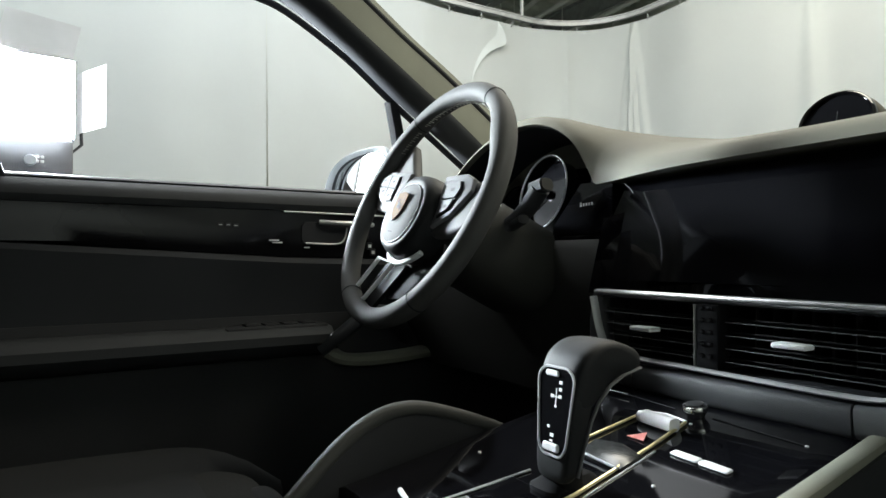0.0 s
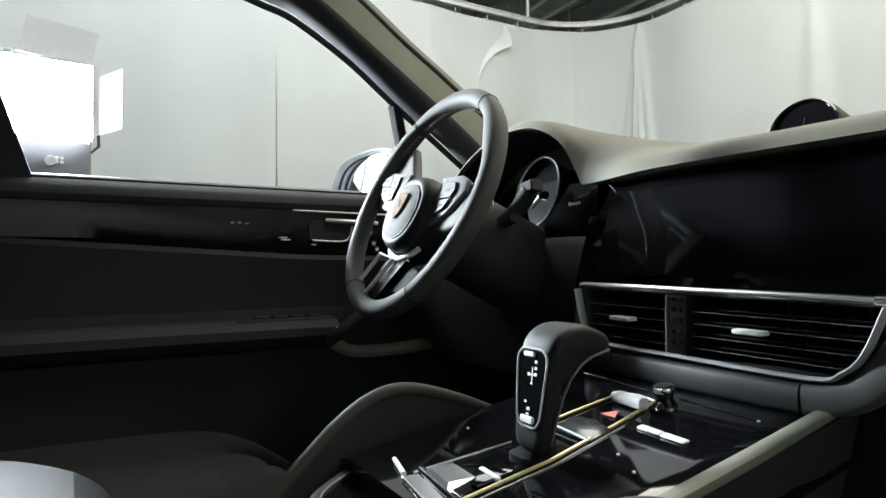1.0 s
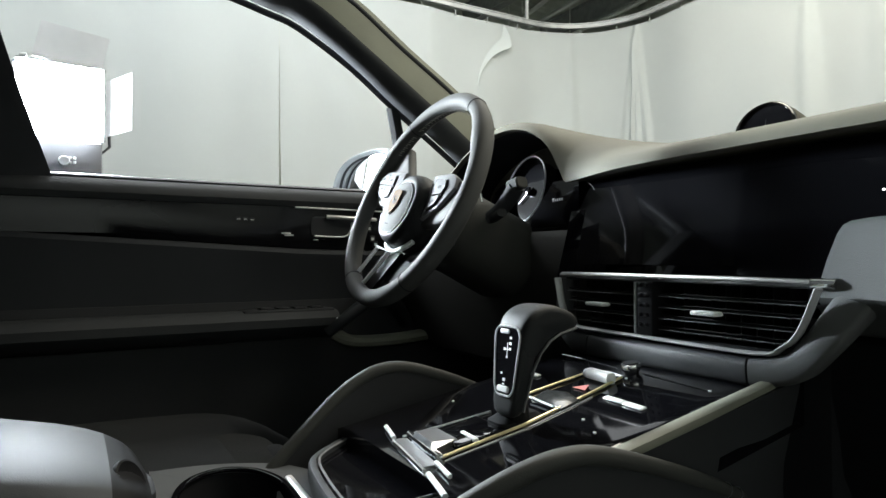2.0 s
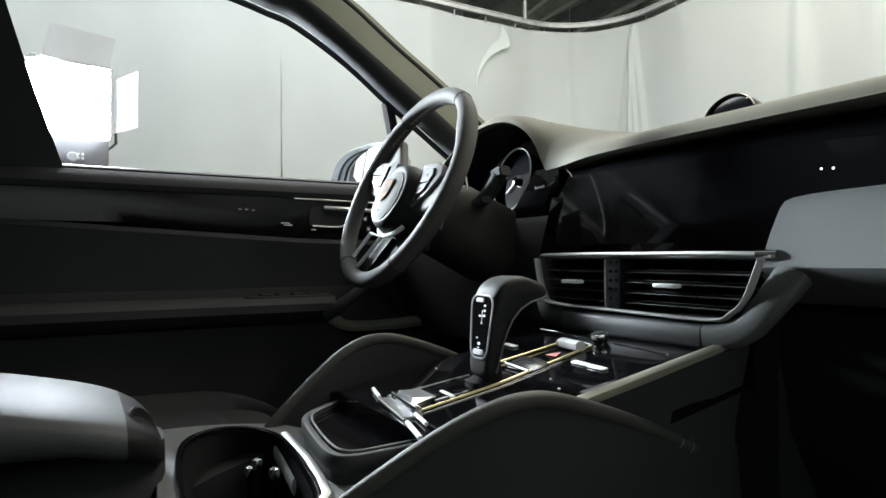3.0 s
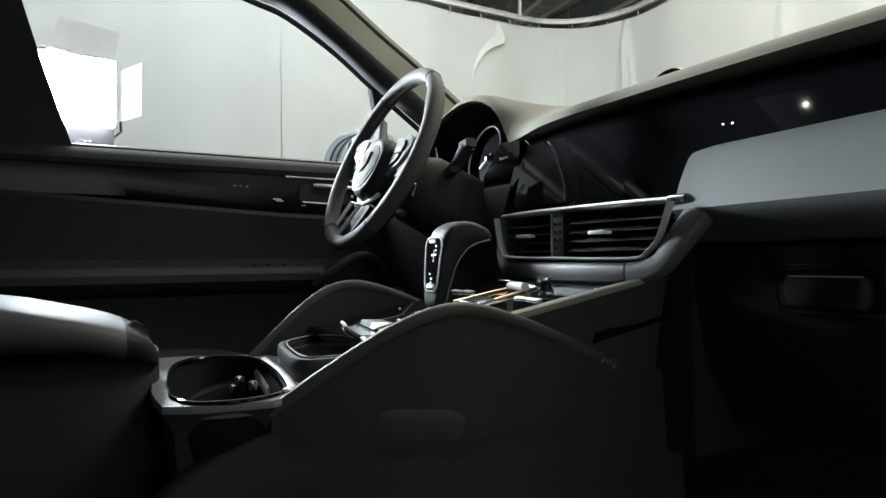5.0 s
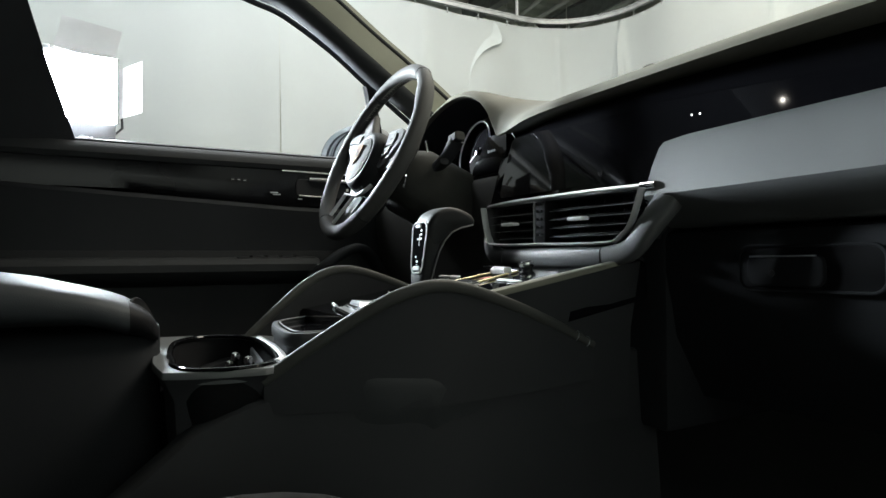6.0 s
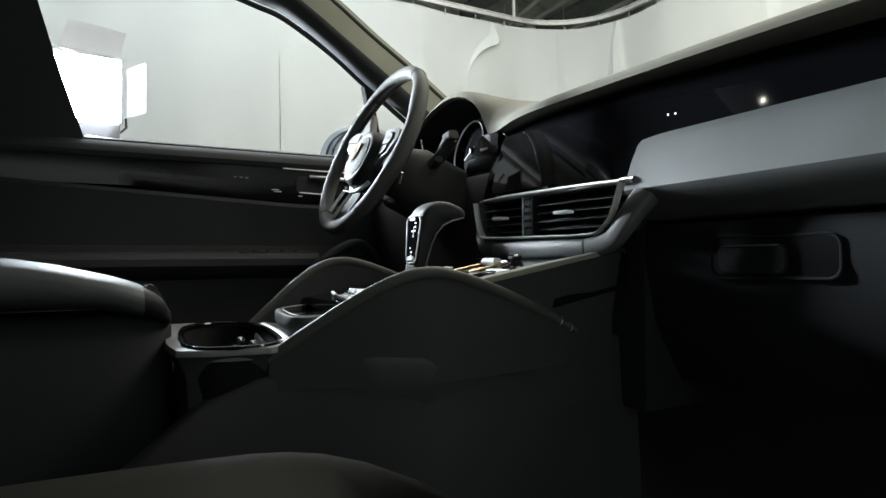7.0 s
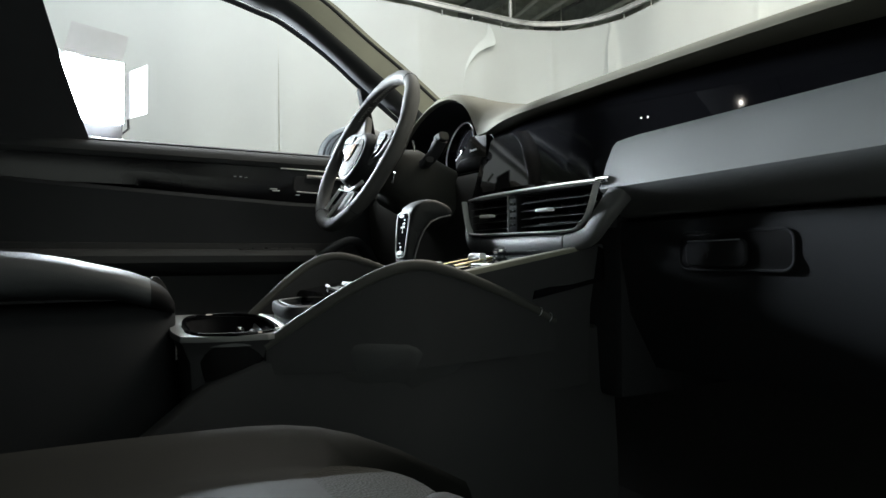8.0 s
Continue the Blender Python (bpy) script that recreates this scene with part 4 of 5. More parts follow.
# spokes
for sx in (-1, 1):
    out = [(sx * 0.045, 0.034), (sx * 0.068, 0.047), (sx * 0.098, 0.077), (sx * 0.116, 0.094), (sx * 0.139, 0.068), (sx * 0.153, 0.020), (sx * 0.160, 0.0), (sx * 0.148, -0.016), (sx * 0.100, -0.020), (sx * 0.045, -0.030)]
    if sx > 0:
        out = [(0.045, 0.034), (0.070, 0.040), (0.105, 0.036), (0.140, 0.030), (0.160, 0.010), (0.150, -0.020), (0.100, -0.038), (0.045, -0.044)]
    sp = part("spoke", slab(out if sx < 0 else out[::-1], 0.018, wr @ Matrix.Translation((0, 0, -0.022)), 0.006, 3), RIM, wheel, "leather wheel spoke")
    if sx < 0:
        kp = [(-0.058, 0.050), (-0.132, 0.062), (-0.150, 0.056), (-0.160, 0.035), (-0.150, 0.024), (-0.100, -0.002), (-0.066, -0.016)]
        bed = [(-0.082, 0.047), (-0.128, 0.0545), (-0.146, 0.050), (-0.150, 0.036), (-0.102, 0.006), (-0.084, 0.006)]
        quads = (((-0.1115, 0.0505), (-0.128, 0.0530), (-0.1445, 0.0490), (-0.1480, 0.0375), (-0.1115, 0.0320)), ((-0.0835, 0.0460), (-0.1095, 0.0500), (-0.1095, 0.0315), (-0.0835, 0.0270)), ((-0.1115, 0.0300), (-0.1440, 0.0345), (-0.1115, 0.0135)), ((-0.0850, 0.0252), (-0.1095, 0.0295), (-0.1095, 0.0125), (-0.1010, 0.0075), (-0.0850, 0.0075)))
    else:
        kp = [(0.056, -0.042), (0.094, -0.026), (0.122, 0.004), (0.118, 0.020), (0.100, 0.029), (0.050, 0.031)]
        bed = [(0.068, -0.030), (0.090, -0.021), (0.104, 0.006), (0.098, 0.018), (0.066, 0.022)]
        quads = (((0.0690, -0.0285), (0.0890, -0.0200), (0.0955, -0.0070), (0.0680, -0.0070)), ((0.0680, -0.0050), (0.0965, -0.0050), (0.1025, 0.0060), (0.0970, 0.0170), (0.0670, 0.0205)))
    part("key_plate", slab(kp, 0.012, wm @ Matrix.Translation((0, 0, -0.010)), 0.003, 2), PLATE, sp, "silver key plate")
    part("key_bed", slab(bed, 0.001, wm @ Matrix.Translation((0, 0, 0.002))), BUTTON, sp)
    for q4 in quads:
        part("key", slab(q4, 0.0025, wm @ Matrix.Translation((0, 0, 0.0028)), 0.0006, 1), WHEELKEY, sp)
        cu, cv = sum(u for u, v in q4) / len(q4), sum(v for u, v in q4) / len(q4)
        part("key_print", box(cu - 0.0042, cu + 0.0042, cv - 0.0018, cv + 0.0018, 0.0053, 0.0057, 0, 1, wm), BUTTON, sp)
# lower spoke, an open frame that spreads towards the rim, and the plain web beside it, black for the spoke in shade
q = lambda u, v, w: wm @ Vector((u, v, w))
fr = [q(-0.062, -0.080, -0.004), q(-0.095, -0.129, -0.002), q(-0.095, -0.136, -0.003), q(-0.088, -0.141, -0.003), q(-0.064, -0.1445, -0.003), q(-0.056, -0.141, -0.003), q(-0.012, -0.089, -0.004)]
low = part("lower_spoke", sweep(fr, oval(0.0026, 0.0034, 8), wm.to_3x3() @ Vector((0, 0, 1)), True), WHITE_KEY, wheel, "silver framed lower spoke")
part("spoke_web", loft([[q(u, v, w) for u, v in ((-0.060, -0.074), (-0.104, -0.128), (-0.096, -0.146), (-0.060, -0.149), (-0.006, -0.084))] for w in (-0.026, -0.020)]), BUTTON, low)
part("lower_web", loft([[q(u, v, w) for u, v in ((0.050, -0.045), (0.084, -0.098), (0.074, -0.112), (0.040, -0.128), (-0.040, -0.130), (-0.030, -0.045))] for w in (-0.034, -0.028)]), GLOVE, wheel, "black web standing in for the lower spoke in shade")
part("spoke_bridge", sweep(spline([wm @ Vector(p) for p in ((-0.044, -0.072, -0.008), (-0.030, -0.081, -0.006), (0.0, -0.088, -0.005), (0.030, -0.081, -0.006), (0.044, -0.072, -0.008))], 4), oval(0.0040, 0.004, 8), wm.to_3x3() @ Vector((0, 0, 1))), WHITE_KEY, wheel)
# column and stalks
part("column_shroud", loft([[wm @ Vector((x * k, y * k - 0.016, w)) for x, y in oval(0.078, 0.066, 24, 3)] for k, w in ((0.50, -0.045), (0.72, -0.058), (0.95, -0.09), (1.0, -0.20))]), COLUMN, wheel, "leather steering column shroud")
for sx in (1, -1):
    x0 = -0.380
    stalk = part("stalk", sweep(spline([(x0 + sx * 0.045, 0.650, 1.070), (x0 + sx * 0.082, 0.674, 1.098), (x0 + sx * 0.114, 0.680, 1.130)], 4), oval(0.0135, 0.010, 14, 2.6)), DARK, wheel, "black control stalk")
    part("stalk_tip", sweep([(x0 + sx * 0.104, 0.679, 1.131), (x0 + sx * 0.122, 0.679, 1.134), (x0 + sx * 0.127, 0.679, 1.135)], oval(0.011, 0.009, 12, 3)), DARK, stalk)
    part("stalk_cap", sweep([(x0 + sx * 0.1272, 0.679, 1.135), (x0 + sx * 0.1290, 0.679, 1.1354)], oval(0.0095, 0.0078, 12, 3)), COLUMN, stalk)
    low = part("stalk", sweep(spline([(x0 + sx * 0.03, 0.660, 1.075), (x0 + sx * 0.075, 0.665, 1.085), (x0 + sx * 0.105, 0.660, 1.092)], 4), oval(0.008, 0.006, 10, 2.6)), PLASTIC, wheel, "slim black control stalk")
part("shroud_edge", sweep([(-0.29, 0.631, 1.128), (-0.289, 0.634, 1.108)], oval(0.002, 0.002, 6), (0, 1, 0)), CHROME, wheel)
for sx in (1, -1):
    part("paddle", slab([(sx * 0.075, 0.035), (sx * 0.118, 0.045), (sx * 0.124, 0.0), (sx * 0.112, -0.045), (sx * 0.075, -0.02)][::sx * -1], 0.004, wm @ Matrix.Translation((0, 0, -0.034)), 0.001, 1), PLASTIC, wheel)
part("lever", sweep([(-0.285, 0.589, 1.064), (-0.295, 0.589, 1.045)], oval(0.0035, 0.0022, 8), (0, 1, 0)), CHROME, wheel)

# ---- centre console ----
con = thing("center_console", (-0.01, 0.45, 0.40), "black centre console with gloss panel, grab rails and armrest", "center console")
CZ = lambda y: 0.859 + 0.174 * (y - 0.385)
rows = []
for i in range(13):
    y = 0.36 + 0.36 * i / 12
    z = CZ(y)
    rows.append([Vector((-0.150, y, z - 0.006)), Vector((-0.135, y, z - 0.001)), Vector((-0.12, y, z)), Vector((0.0, y, z)), Vector((0.10, y, z)), Vector((0.118, y, z - 0.001)), Vector((0.13, y, z - 0.006)), Vector((0.13, y, z - 0.05)), Vector((-0.15, y, z - 0.05))])
top = part("gloss_top", loft(rows), GLOSS, con, "piano black console top")
for sx in (1, -1):
    rows = []
    for i in range(29):
        y = -0.30 + 1.06 * i / 28
        z = lerp(y, ((-0.30, 0.66), (0.08, 0.68), (0.20, 0.775), (0.30, 0.805), (0.38, 0.815), (0.76, 0.80)))
        x = lerp(y, ((0.10, 0.100), (0.25, 0.101), (0.335, 0.128), (0.405, 0.146), (0.50, 0.142), (0.57, 0.128), (0.632, 0.106), (0.76, 0.100))) if sx > 0 else -0.158
        rows.append([Vector((x - 0.004 * sx, y, z)), Vector((x, y, z - 0.004)), Vector((x + 0.003 * sx, y, z - 0.05)), Vector((x + 0.012 * sx, y, z - 0.18)), Vector((x + 0.016 * sx, y, 0.41)), Vector((x - 0.03 * sx, y, 0.41)), Vector((x - 0.03 * sx, y, z))])
    part("side_panel", loft(rows), PLASTIC, con, "black console flank")
# ledge added in paler leather to draw a lit patch on the flank
rows = []
for n in range(33):
    f = n / 32
    y = 0.322 + 0.175 * f
    x = lerp(y, ((0.10, 0.100), (0.25, 0.101), (0.335, 0.128), (0.405, 0.146), (0.50, 0.142))) - 0.004
    out = 0.011 * smooth(f, ((0.0, 0.0), (0.12, 0.75), (0.25, 1.0), (0.6, 0.7), (1.0, 0.0))) + 0.0045
    top = 0.814 if f < 0.42 else 0.814 - 0.005 * min(1.0, (f - 0.42) / 0.05)
    rows.append([Vector((x - 0.02, y, top + 0.002)), Vector((x + 0.0045, y, top + 0.002)), Vector((x + out * 0.9, y, top - 0.010)), Vector((x + out, y, top - 0.018)), Vector((x + out * 0.85, y, top - 0.040)), Vector((x + 0.004, y, top - 0.062)), Vector((x - 0.02, y, top - 0.064))])
part("lit_patch_ledge", loft(rows), LEATHER, con, "added grey ledge for the lit patch on the console flank", 35)
# padded band beside the gloss top
part("edge_band", sweep([(0.132, 0.44, CZ(0.44) + 0.004), (0.132, 0.56, CZ(0.56) + 0.004), (0.128, 0.675, CZ(0.675) + 0.002)], oval(0.0075, 0.005, 10, 3)), BAND, con, "padded band beside the console top")
part("edge_wall", loft([[Vector((0.118, y, CZ(y) + 0.001)), Vector((0.139, y, CZ(y) + 0.001)), Vector((0.137, y, CZ(y) - 0.010)), Vector((x + 0.006, y, 0.832)), Vector((x, y, 0.72)), Vector((0.090, y, 0.72))] for y, x in ((0.40, 0.136), (0.50, 0.134), (0.57, 0.128), (0.62, 0.117), (0.70, 0.116))]), PLASTIC, con)
# grab rails
RR = [(0.099, 0.250, 0.806), (0.112, 0.285, 0.832), (0.130, 0.335, 0.865), (0.143, 0.372, 0.884), (0.150, 0.405, 0.892), (0.150, 0.440, 0.888), (0.146, 0.50, 0.869), (0.136, 0.57, 0.842), (0.124, 0.632, 0.815)]
RL = [(-0.150, 0.285, 0.812), (-0.155, 0.315, 0.838), (-0.160, 0.36, 0.876), (-0.162, 0.395, 0.897), (-0.162, 0.425, 0.904), (-0.162, 0.46, 0.899), (-0.160, 0.52, 0.878), (-0.155, 0.59, 0.846), (-0.15, 0.65, 0.815)]
for pts, lab in ((RR, "leather grab rail on the passenger side"), (RL, "leather grab rail on the driver side")):
    sp = spline(pts, 6)
    rl = part("grab_rail", sweep(sp, oval(0.0074, 0.0070, 14, 2.6), scale=lambda t: 0.80 + 0.20 * math.sin(math.pi * min(1, max(0, t))) ** 0.6), RAIL, con, lab)
    for q in (-4, -2):
        part("rail_ring", sweep([sp[q] + Vector((0.0066 * math.cos(a), 0.0064 * math.sin(a) * 0.45, 0.0064 * math.sin(a) * 0.9)) for a in (2 * math.pi * n / 20 for n in range(20))], oval(0.0005, 0.0008, 6), (0, 1, -0.5), True), SATIN, rl)
    sx = 1 if pts[0][0] > 0 else -1
    part("rail_web", loft([[p + Vector((0.004 * sx, 0, -0.004)), p + Vector((-0.006 * sx, 0, -0.004)), Vector((p.x - 0.006 * sx, p.y, 0.775)), Vector((p.x + 0.004 * sx, p.y, 0.775))] for p in sp]), PLASTIC, rl)
# tray
TO = spline([Vector((x, y, 0)) for x, y in ((-0.170, 0.43), (-0.152, 0.388), (-0.126, 0.352), (-0.094, 0.318), (-0.070, 0.306), (-0.035, 0.299), (0.011, 0.293), (0.044, 0.292), (0.058, 0.302), (0.058, 0.334), (0.055, 0.37), (0.050, 0.43))], 6)
TC = Vector((-0.05, 0.40, 0))
rim_z = Vector((0, 0, 0.836))
tr = part("tray", sweep([p + rim_z for p in TO], oval(0.0045, 0.008, 12, 3)), LEATHER, con, "black storage tray with a soft rim")
part("tray_line", sweep([TC + (p - TC) * 0.94 + rim_z + Vector((0, 0, 0.008)) for p in TO[4:-4]], oval(0.0012, 0.0009, 6)), PLATE, tr)
part("tray_floor", loft([[TC + (p - TC) * 0.95 + Vector((0, 0, z)) for p in TO] for z in (0.80, 0.8385)]), GLOSS, tr)
part("tray_wall", loft([[TC + (p - TC) * k + Vector((0, 0, z)) for p in TO] for z, k in ((0.79, 0.99), (0.812, 1.02), (0.834, 1.015))]), LEATHER, tr)
# key strips and switches on the gloss top
CT = lambda x, y, h=0.0: Vector((x, y, CZ(y) + h))


def on_top(name, x, y, w, l, h, mat, turn=0.0, r=0.0015, lift=0.0, label=""):
    m = basis(CT(x, y, lift), (math.cos(turn), math.sin(turn), 0.18 * math.sin(turn)), (-math.sin(turn), math.cos(turn), 0.18 * math.cos(turn)), (0, -0.18, 1))
    return part(name, box(-w / 2, w / 2, -l / 2, l / 2, 0, h, r, 2, m), mat, con, label)


strip = [CT(0.021, 0.385, 0.002), CT(0.020, 0.47, 0.002), CT(0.008, 0.56, 0.002), CT(-0.002, 0.617, 0.002)]
part("chrome_strip", sweep(strip, oval(0.0015, 0.0015, 8)), STRIP, con, "polished strip along the console")
part("chrome_strip", sweep([p + Vector((0.006, 0, -0.0015)) for p in strip[:3]], oval(0.0007, 0.0007, 6)), SATIN, con)
part("chrome_strip", sweep([CT(-0.046, 0.520, 0.002), CT(-0.046, 0.616, 0.002)], oval(0.0013, 0.0013, 8)), STRIP, con, "polished strip along the console")
part("chrome_strip", sweep([CT(-0.046, 0.618, 0.002), CT(-0.025, 0.622, 0.002), CT(-0.002, 0.618, 0.002)], oval(0.0014, 0.0014, 8)), SATIN, con)
part("chrome_strip", sweep([CT(-0.052, 0.386, 0.001), CT(-0.044, 0.43, 0.001), CT(-0.037, 0.475, 0.001)], oval(0.0012, 0.0012, 6)), SATIN, con)
part("chrome_strip", sweep([CT(-0.048, 0.391, 0.003), CT(0.022, 0.383, 0.003)], oval(0.0036, 0.0030, 8)), CHROME, con)
part("chrome_plate", sweep([CT(-0.046, 0.380, 0.0015), CT(0.030, 0.370, 0.0015)], oval(0.008, 0.0014, 8, 4)), SATIN, con)
part("chrome_strip", sweep([CT(-0.046, 0.374, 0.002), CT(0.034, 0.362, 0.002)], oval(0.0022, 0.0022, 8)), CHROME, con)
part("cover_bar", sweep([CT(-0.086, 0.385, 0.003), CT(-0.052, 0.377, 0.003)], oval(0.0022, 0.0022, 8)), WHITE_KEY, con)
part("cover_bar", sweep([CT(0.042, 0.361, 0.003), CT(0.085, 0.351, 0.003)], oval(0.0024, 0.0022, 8)), WHITE_KEY, con)
part("cover_bar", sweep([CT(0.028, 0.376, 0.003), CT(0.060, 0.370, 0.003)], oval(0.0020, 0.0020, 8)), WHITE_KEY, con)
part("rocker", loft([[CT(-0.016 + u, 0.386 + v, h) for u, v in ((-0.018, 0.0), (0.022, -0.003), (0.018, 0.026), (-0.020, 0.028))] for h in (0.0, 0.004)] + [[CT(-0.016 + u, 0.386 + v, h) for (u, v), h in zip(((-0.016, 0.003), (0.020, 0.0), (0.014, 0.022), (-0.016, 0.024)), (0.010, 0.010, 0.004, 0.004))]]), SATIN, con, "silver rocker switch")
on_top("rocker_base", -0.012, 0.432, 0.050, 0.050, 0.003, GLOSS, -0.05)
on_top("small_key", 0.002, 0.425, 0.028, 0.005, 0.004, WHITE_KEY, -0.07)
tp = loft([[CT(u, v, h) for u, v in ((-0.037, 0.545), (-0.012, 0.552), (0.014, 0.544), (0.017, 0.517), (-0.030, 0.520))] for h in (0.0, 0.0025)] + [[CT(u, v, 0.0045) for u, v in ((-0.034, 0.543), (-0.012, 0.548), (0.011, 0.541), (0.013, 0.524), (-0.028, 0.526))]])
part("touch_plate", tp, ROCKER, con, "grey rocker plate")
part("plate_edge", sweep([CT(-0.032, 0.519, 0.004), CT(0.016, 0.515, 0.003)], oval(0.0008, 0.0012, 6)), SATIN, con)
part("roller_key", sweep([CT(-0.032, 0.601, 0.006), CT(0.002, 0.598, 0.006)], oval(0.0062, 0.0058, 12, 3)), WHITE_KEY, con, "silver roller switch")
part("roller_end", sweep([CT(-0.038, 0.6015, 0.005), CT(-0.033, 0.601, 0.005)], oval(0.005, 0.005, 10)), SATIN, con)
for x, y in ((0.0385, 0.565), (0.065, 0.563), (-0.098, 0.575), (-0.126, 0.573)):
    on_top("bar_key", x, y, 0.0255, 0.008, 0.0026, WHITE_KEY, -0.06, 0.0018, label="silver bar key")
part("bar_key", sweep([CT(-0.124, 0.643, 0.003), CT(-0.088, 0.642, 0.003)], oval(0.0014, 0.0012, 8)), CHROME, con)
part("warning_mark", slab([(-0.009, -0.006), (0.009, -0.006), (0.0, 0.009)], 0.0006, basis(CT(-0.014, 0.574, 0.001), (1, 0, 0), (0, 1, 0.174), (0, -0.174, 1))), RED, con, "red warning triangle")
for x, y in ((0.093, 0.632), (0.001, 0.620), (0.05, 0.515), (0.08, 0.50), (-0.1, 0.47)):
    part("bright_dot", lathe([(0.0, 0), (0.0016, 0), (0.0012, 0.001), (0.0, 0.0012)], Matrix.Translation(CT(x, y)), 10), WHITE_KEY, con)
for x0, y0, x1, y1 in ((0.008, 0.640, 0.093, 0.632), (-0.126, 0.650, -0.032, 0.641)):
    part("panel_joint", sweep([CT(x0, y0, 0.0006), CT(x1, y1, 0.0006)], oval(0.0006, 0.0005, 5)), PLASTIC, con)
# rotary knob
km = basis(CT(-0.005, 0.636, -0.003), (1, 0, 0), (0, 1, 0.18), (0, -0.18, 1))
kb = part("rotary_knob", lathe([(0.0, -0.002), (0.0075, -0.002), (0.0075, 0.005), (0.0100, 0.008), (0.0112, 0.012), (0.0104, 0.0145), (0.0085, 0.015), (0.0, 0.015)], km, 32), CHROME, con, "silver rotary knob")
part("knob_top", lathe([(0.0, 0.0145), (0.0080, 0.0151), (0.0072, 0.0158), (0.0, 0.0158)], km, 24), PLASTIC, kb)

# cup holder plate
def plate_mesh():
    o = [(-0.199, 0.189), (-0.193, 0.184), (-0.10, 0.172), (-0.02, 0.166), (0.026, 0.162), (0.080, 0.164), (0.091, 0.168), (0.104, 0.198), (0.1115, 0.244), (0.109, 0.256), (0.088, 0.300), (0.05, 0.325), (-0.08, 0.335), (-0.140, 0.315), (-0.168, 0.290), (-0.192, 0.24)]
    hole = [(-0.155, 0.222), (-0.128, 0.203), (-0.085, 0.192), (-0.024, 0.183), (0.020, 0.180), (0.059, 0.178), (0.090, 0.188), (0.102, 0.208), (0.104, 0.232), (0.094, 0.255), (0.066, 0.271), (-0.024, 0.284), (-0.070, 0.288), (-0.110, 0.287), (-0.146, 0.273), (-0.163, 0.248)]
    O = [Vector((x, y, 0)) for x, y in o]
    H = [Vector((x, y, 0)) for x, y in hole]
    O, H = spline(O, 4, True), spline(H, 4, True)
    return O, H


O, H = plate_mesh()
Z = Vector((0, 0, 0.820))
up = Vector((0, 0, 1))
part("cup_plate", loft([[p + Z - up * 0.006 for p in O], [p + Z - up * 0.003 for p in O], [p * 0.985 + Vector((0, 0.0035, 0)) + Z for p in O], [p + Z for p in H], [p + Z - up * 0.012 for p in H]], caps=False), CUPTOP, con, "grey plate round the cup holders")
HCEN = Vector((-0.03, 0.25, 0))
part("plate_base", loft([[p * 0.985 + Vector((0, 0.0035, 0)) + Z - up * h for p in O] for h in (0.006,)] + [[HCEN + (p - HCEN) * k + Z - up * h for p in O] for k, h in ((0.95, 0.012), (0.86, 0.03), (0.80, 0.10))], caps=False), DARK, con)
HC = Vector((-0.02, 0.238, 0))
cup = part("cup_holder", loft([[HC + (p - HC) * k + Z - up * d for p in H] for k, d in ((1.0, 0.002), (0.96, 0.03), (0.90, 0.055), (0.80, 0.066), (0.05, 0.068))], caps=False), BUTTON, con, "deep black cup holder")
part("cup_rim", sweep([p + Z + up * 0.001 for p in H], oval(0.0035, 0.0025, 8), (0, 0, 1), True), GLOSS, cup)
# reflection on the gloss rim, drawn as a bright strip
part("rim_highlight", sweep([Vector((x, y, 0.8225)) for x, y in ((-0.108, 0.2955), (-0.024, 0.2915), (0.035, 0.2840), (0.072, 0.2765), (0.088, 0.266))], oval(0.0036, 0.0016, 8)), RINGS, cup, "pale line drawn for the reflection on the cup holder rim")
for x, y, z in ((-0.080, 0.261, 0.8050), (-0.048, 0.269, 0.8040), (-0.155, 0.228, 0.756), (-0.098, 0.258, 0.7930)):
    part("cup_clip", lathe([(0.0, -0.006), (0.004, -0.005), (0.0055, 0.0), (0.0045, 0.004), (0.0, 0.0055)], basis((x, y, z), (1, 0, 0), (0, 1, 0), (0, 0, 1)), 16), CHROME, cup, "shiny cup clip")
    part("clip_post", tube([(x, y, z - 0.004), (x, y, 0.752)], 0.0028, 8, (0, 1, 0)), GLOSS, cup)
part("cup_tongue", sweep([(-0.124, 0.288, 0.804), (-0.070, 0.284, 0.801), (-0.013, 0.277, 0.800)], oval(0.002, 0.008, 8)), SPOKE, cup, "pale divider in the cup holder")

# ---- gear selector ----
gear = thing("gear_selector", (-0.008, 0.475, 0.858), "black leather gear selector with a lit shift display", "gear selector")
prof = [(0.463, 0.944), (0.466, 0.960), (0.473, 0.973), (0.486, 0.981), (0.501, 0.983), (0.517, 0.979), (0.529, 0.973), (0.533, 0.965), (0.525, 0.960), (0.509, 0.957), (0.496, 0.951), (0.487, 0.942), (0.476, 0.932), (0.464, 0.932)]
stem = [(0.458, 0.885), (0.4605, 0.915), (0.463, 0.944), (0.470, 0.950), (0.482, 0.948), (0.480, 0.930), (0.474, 0.905), (0.470, 0.885)]
GX = 0.006
taper = lambda z: lerp(z, ((0.885, 0.70), (0.91, 0.78), (0.935, 0.87), (0.965, 0.97), (0.985, 1.0)))
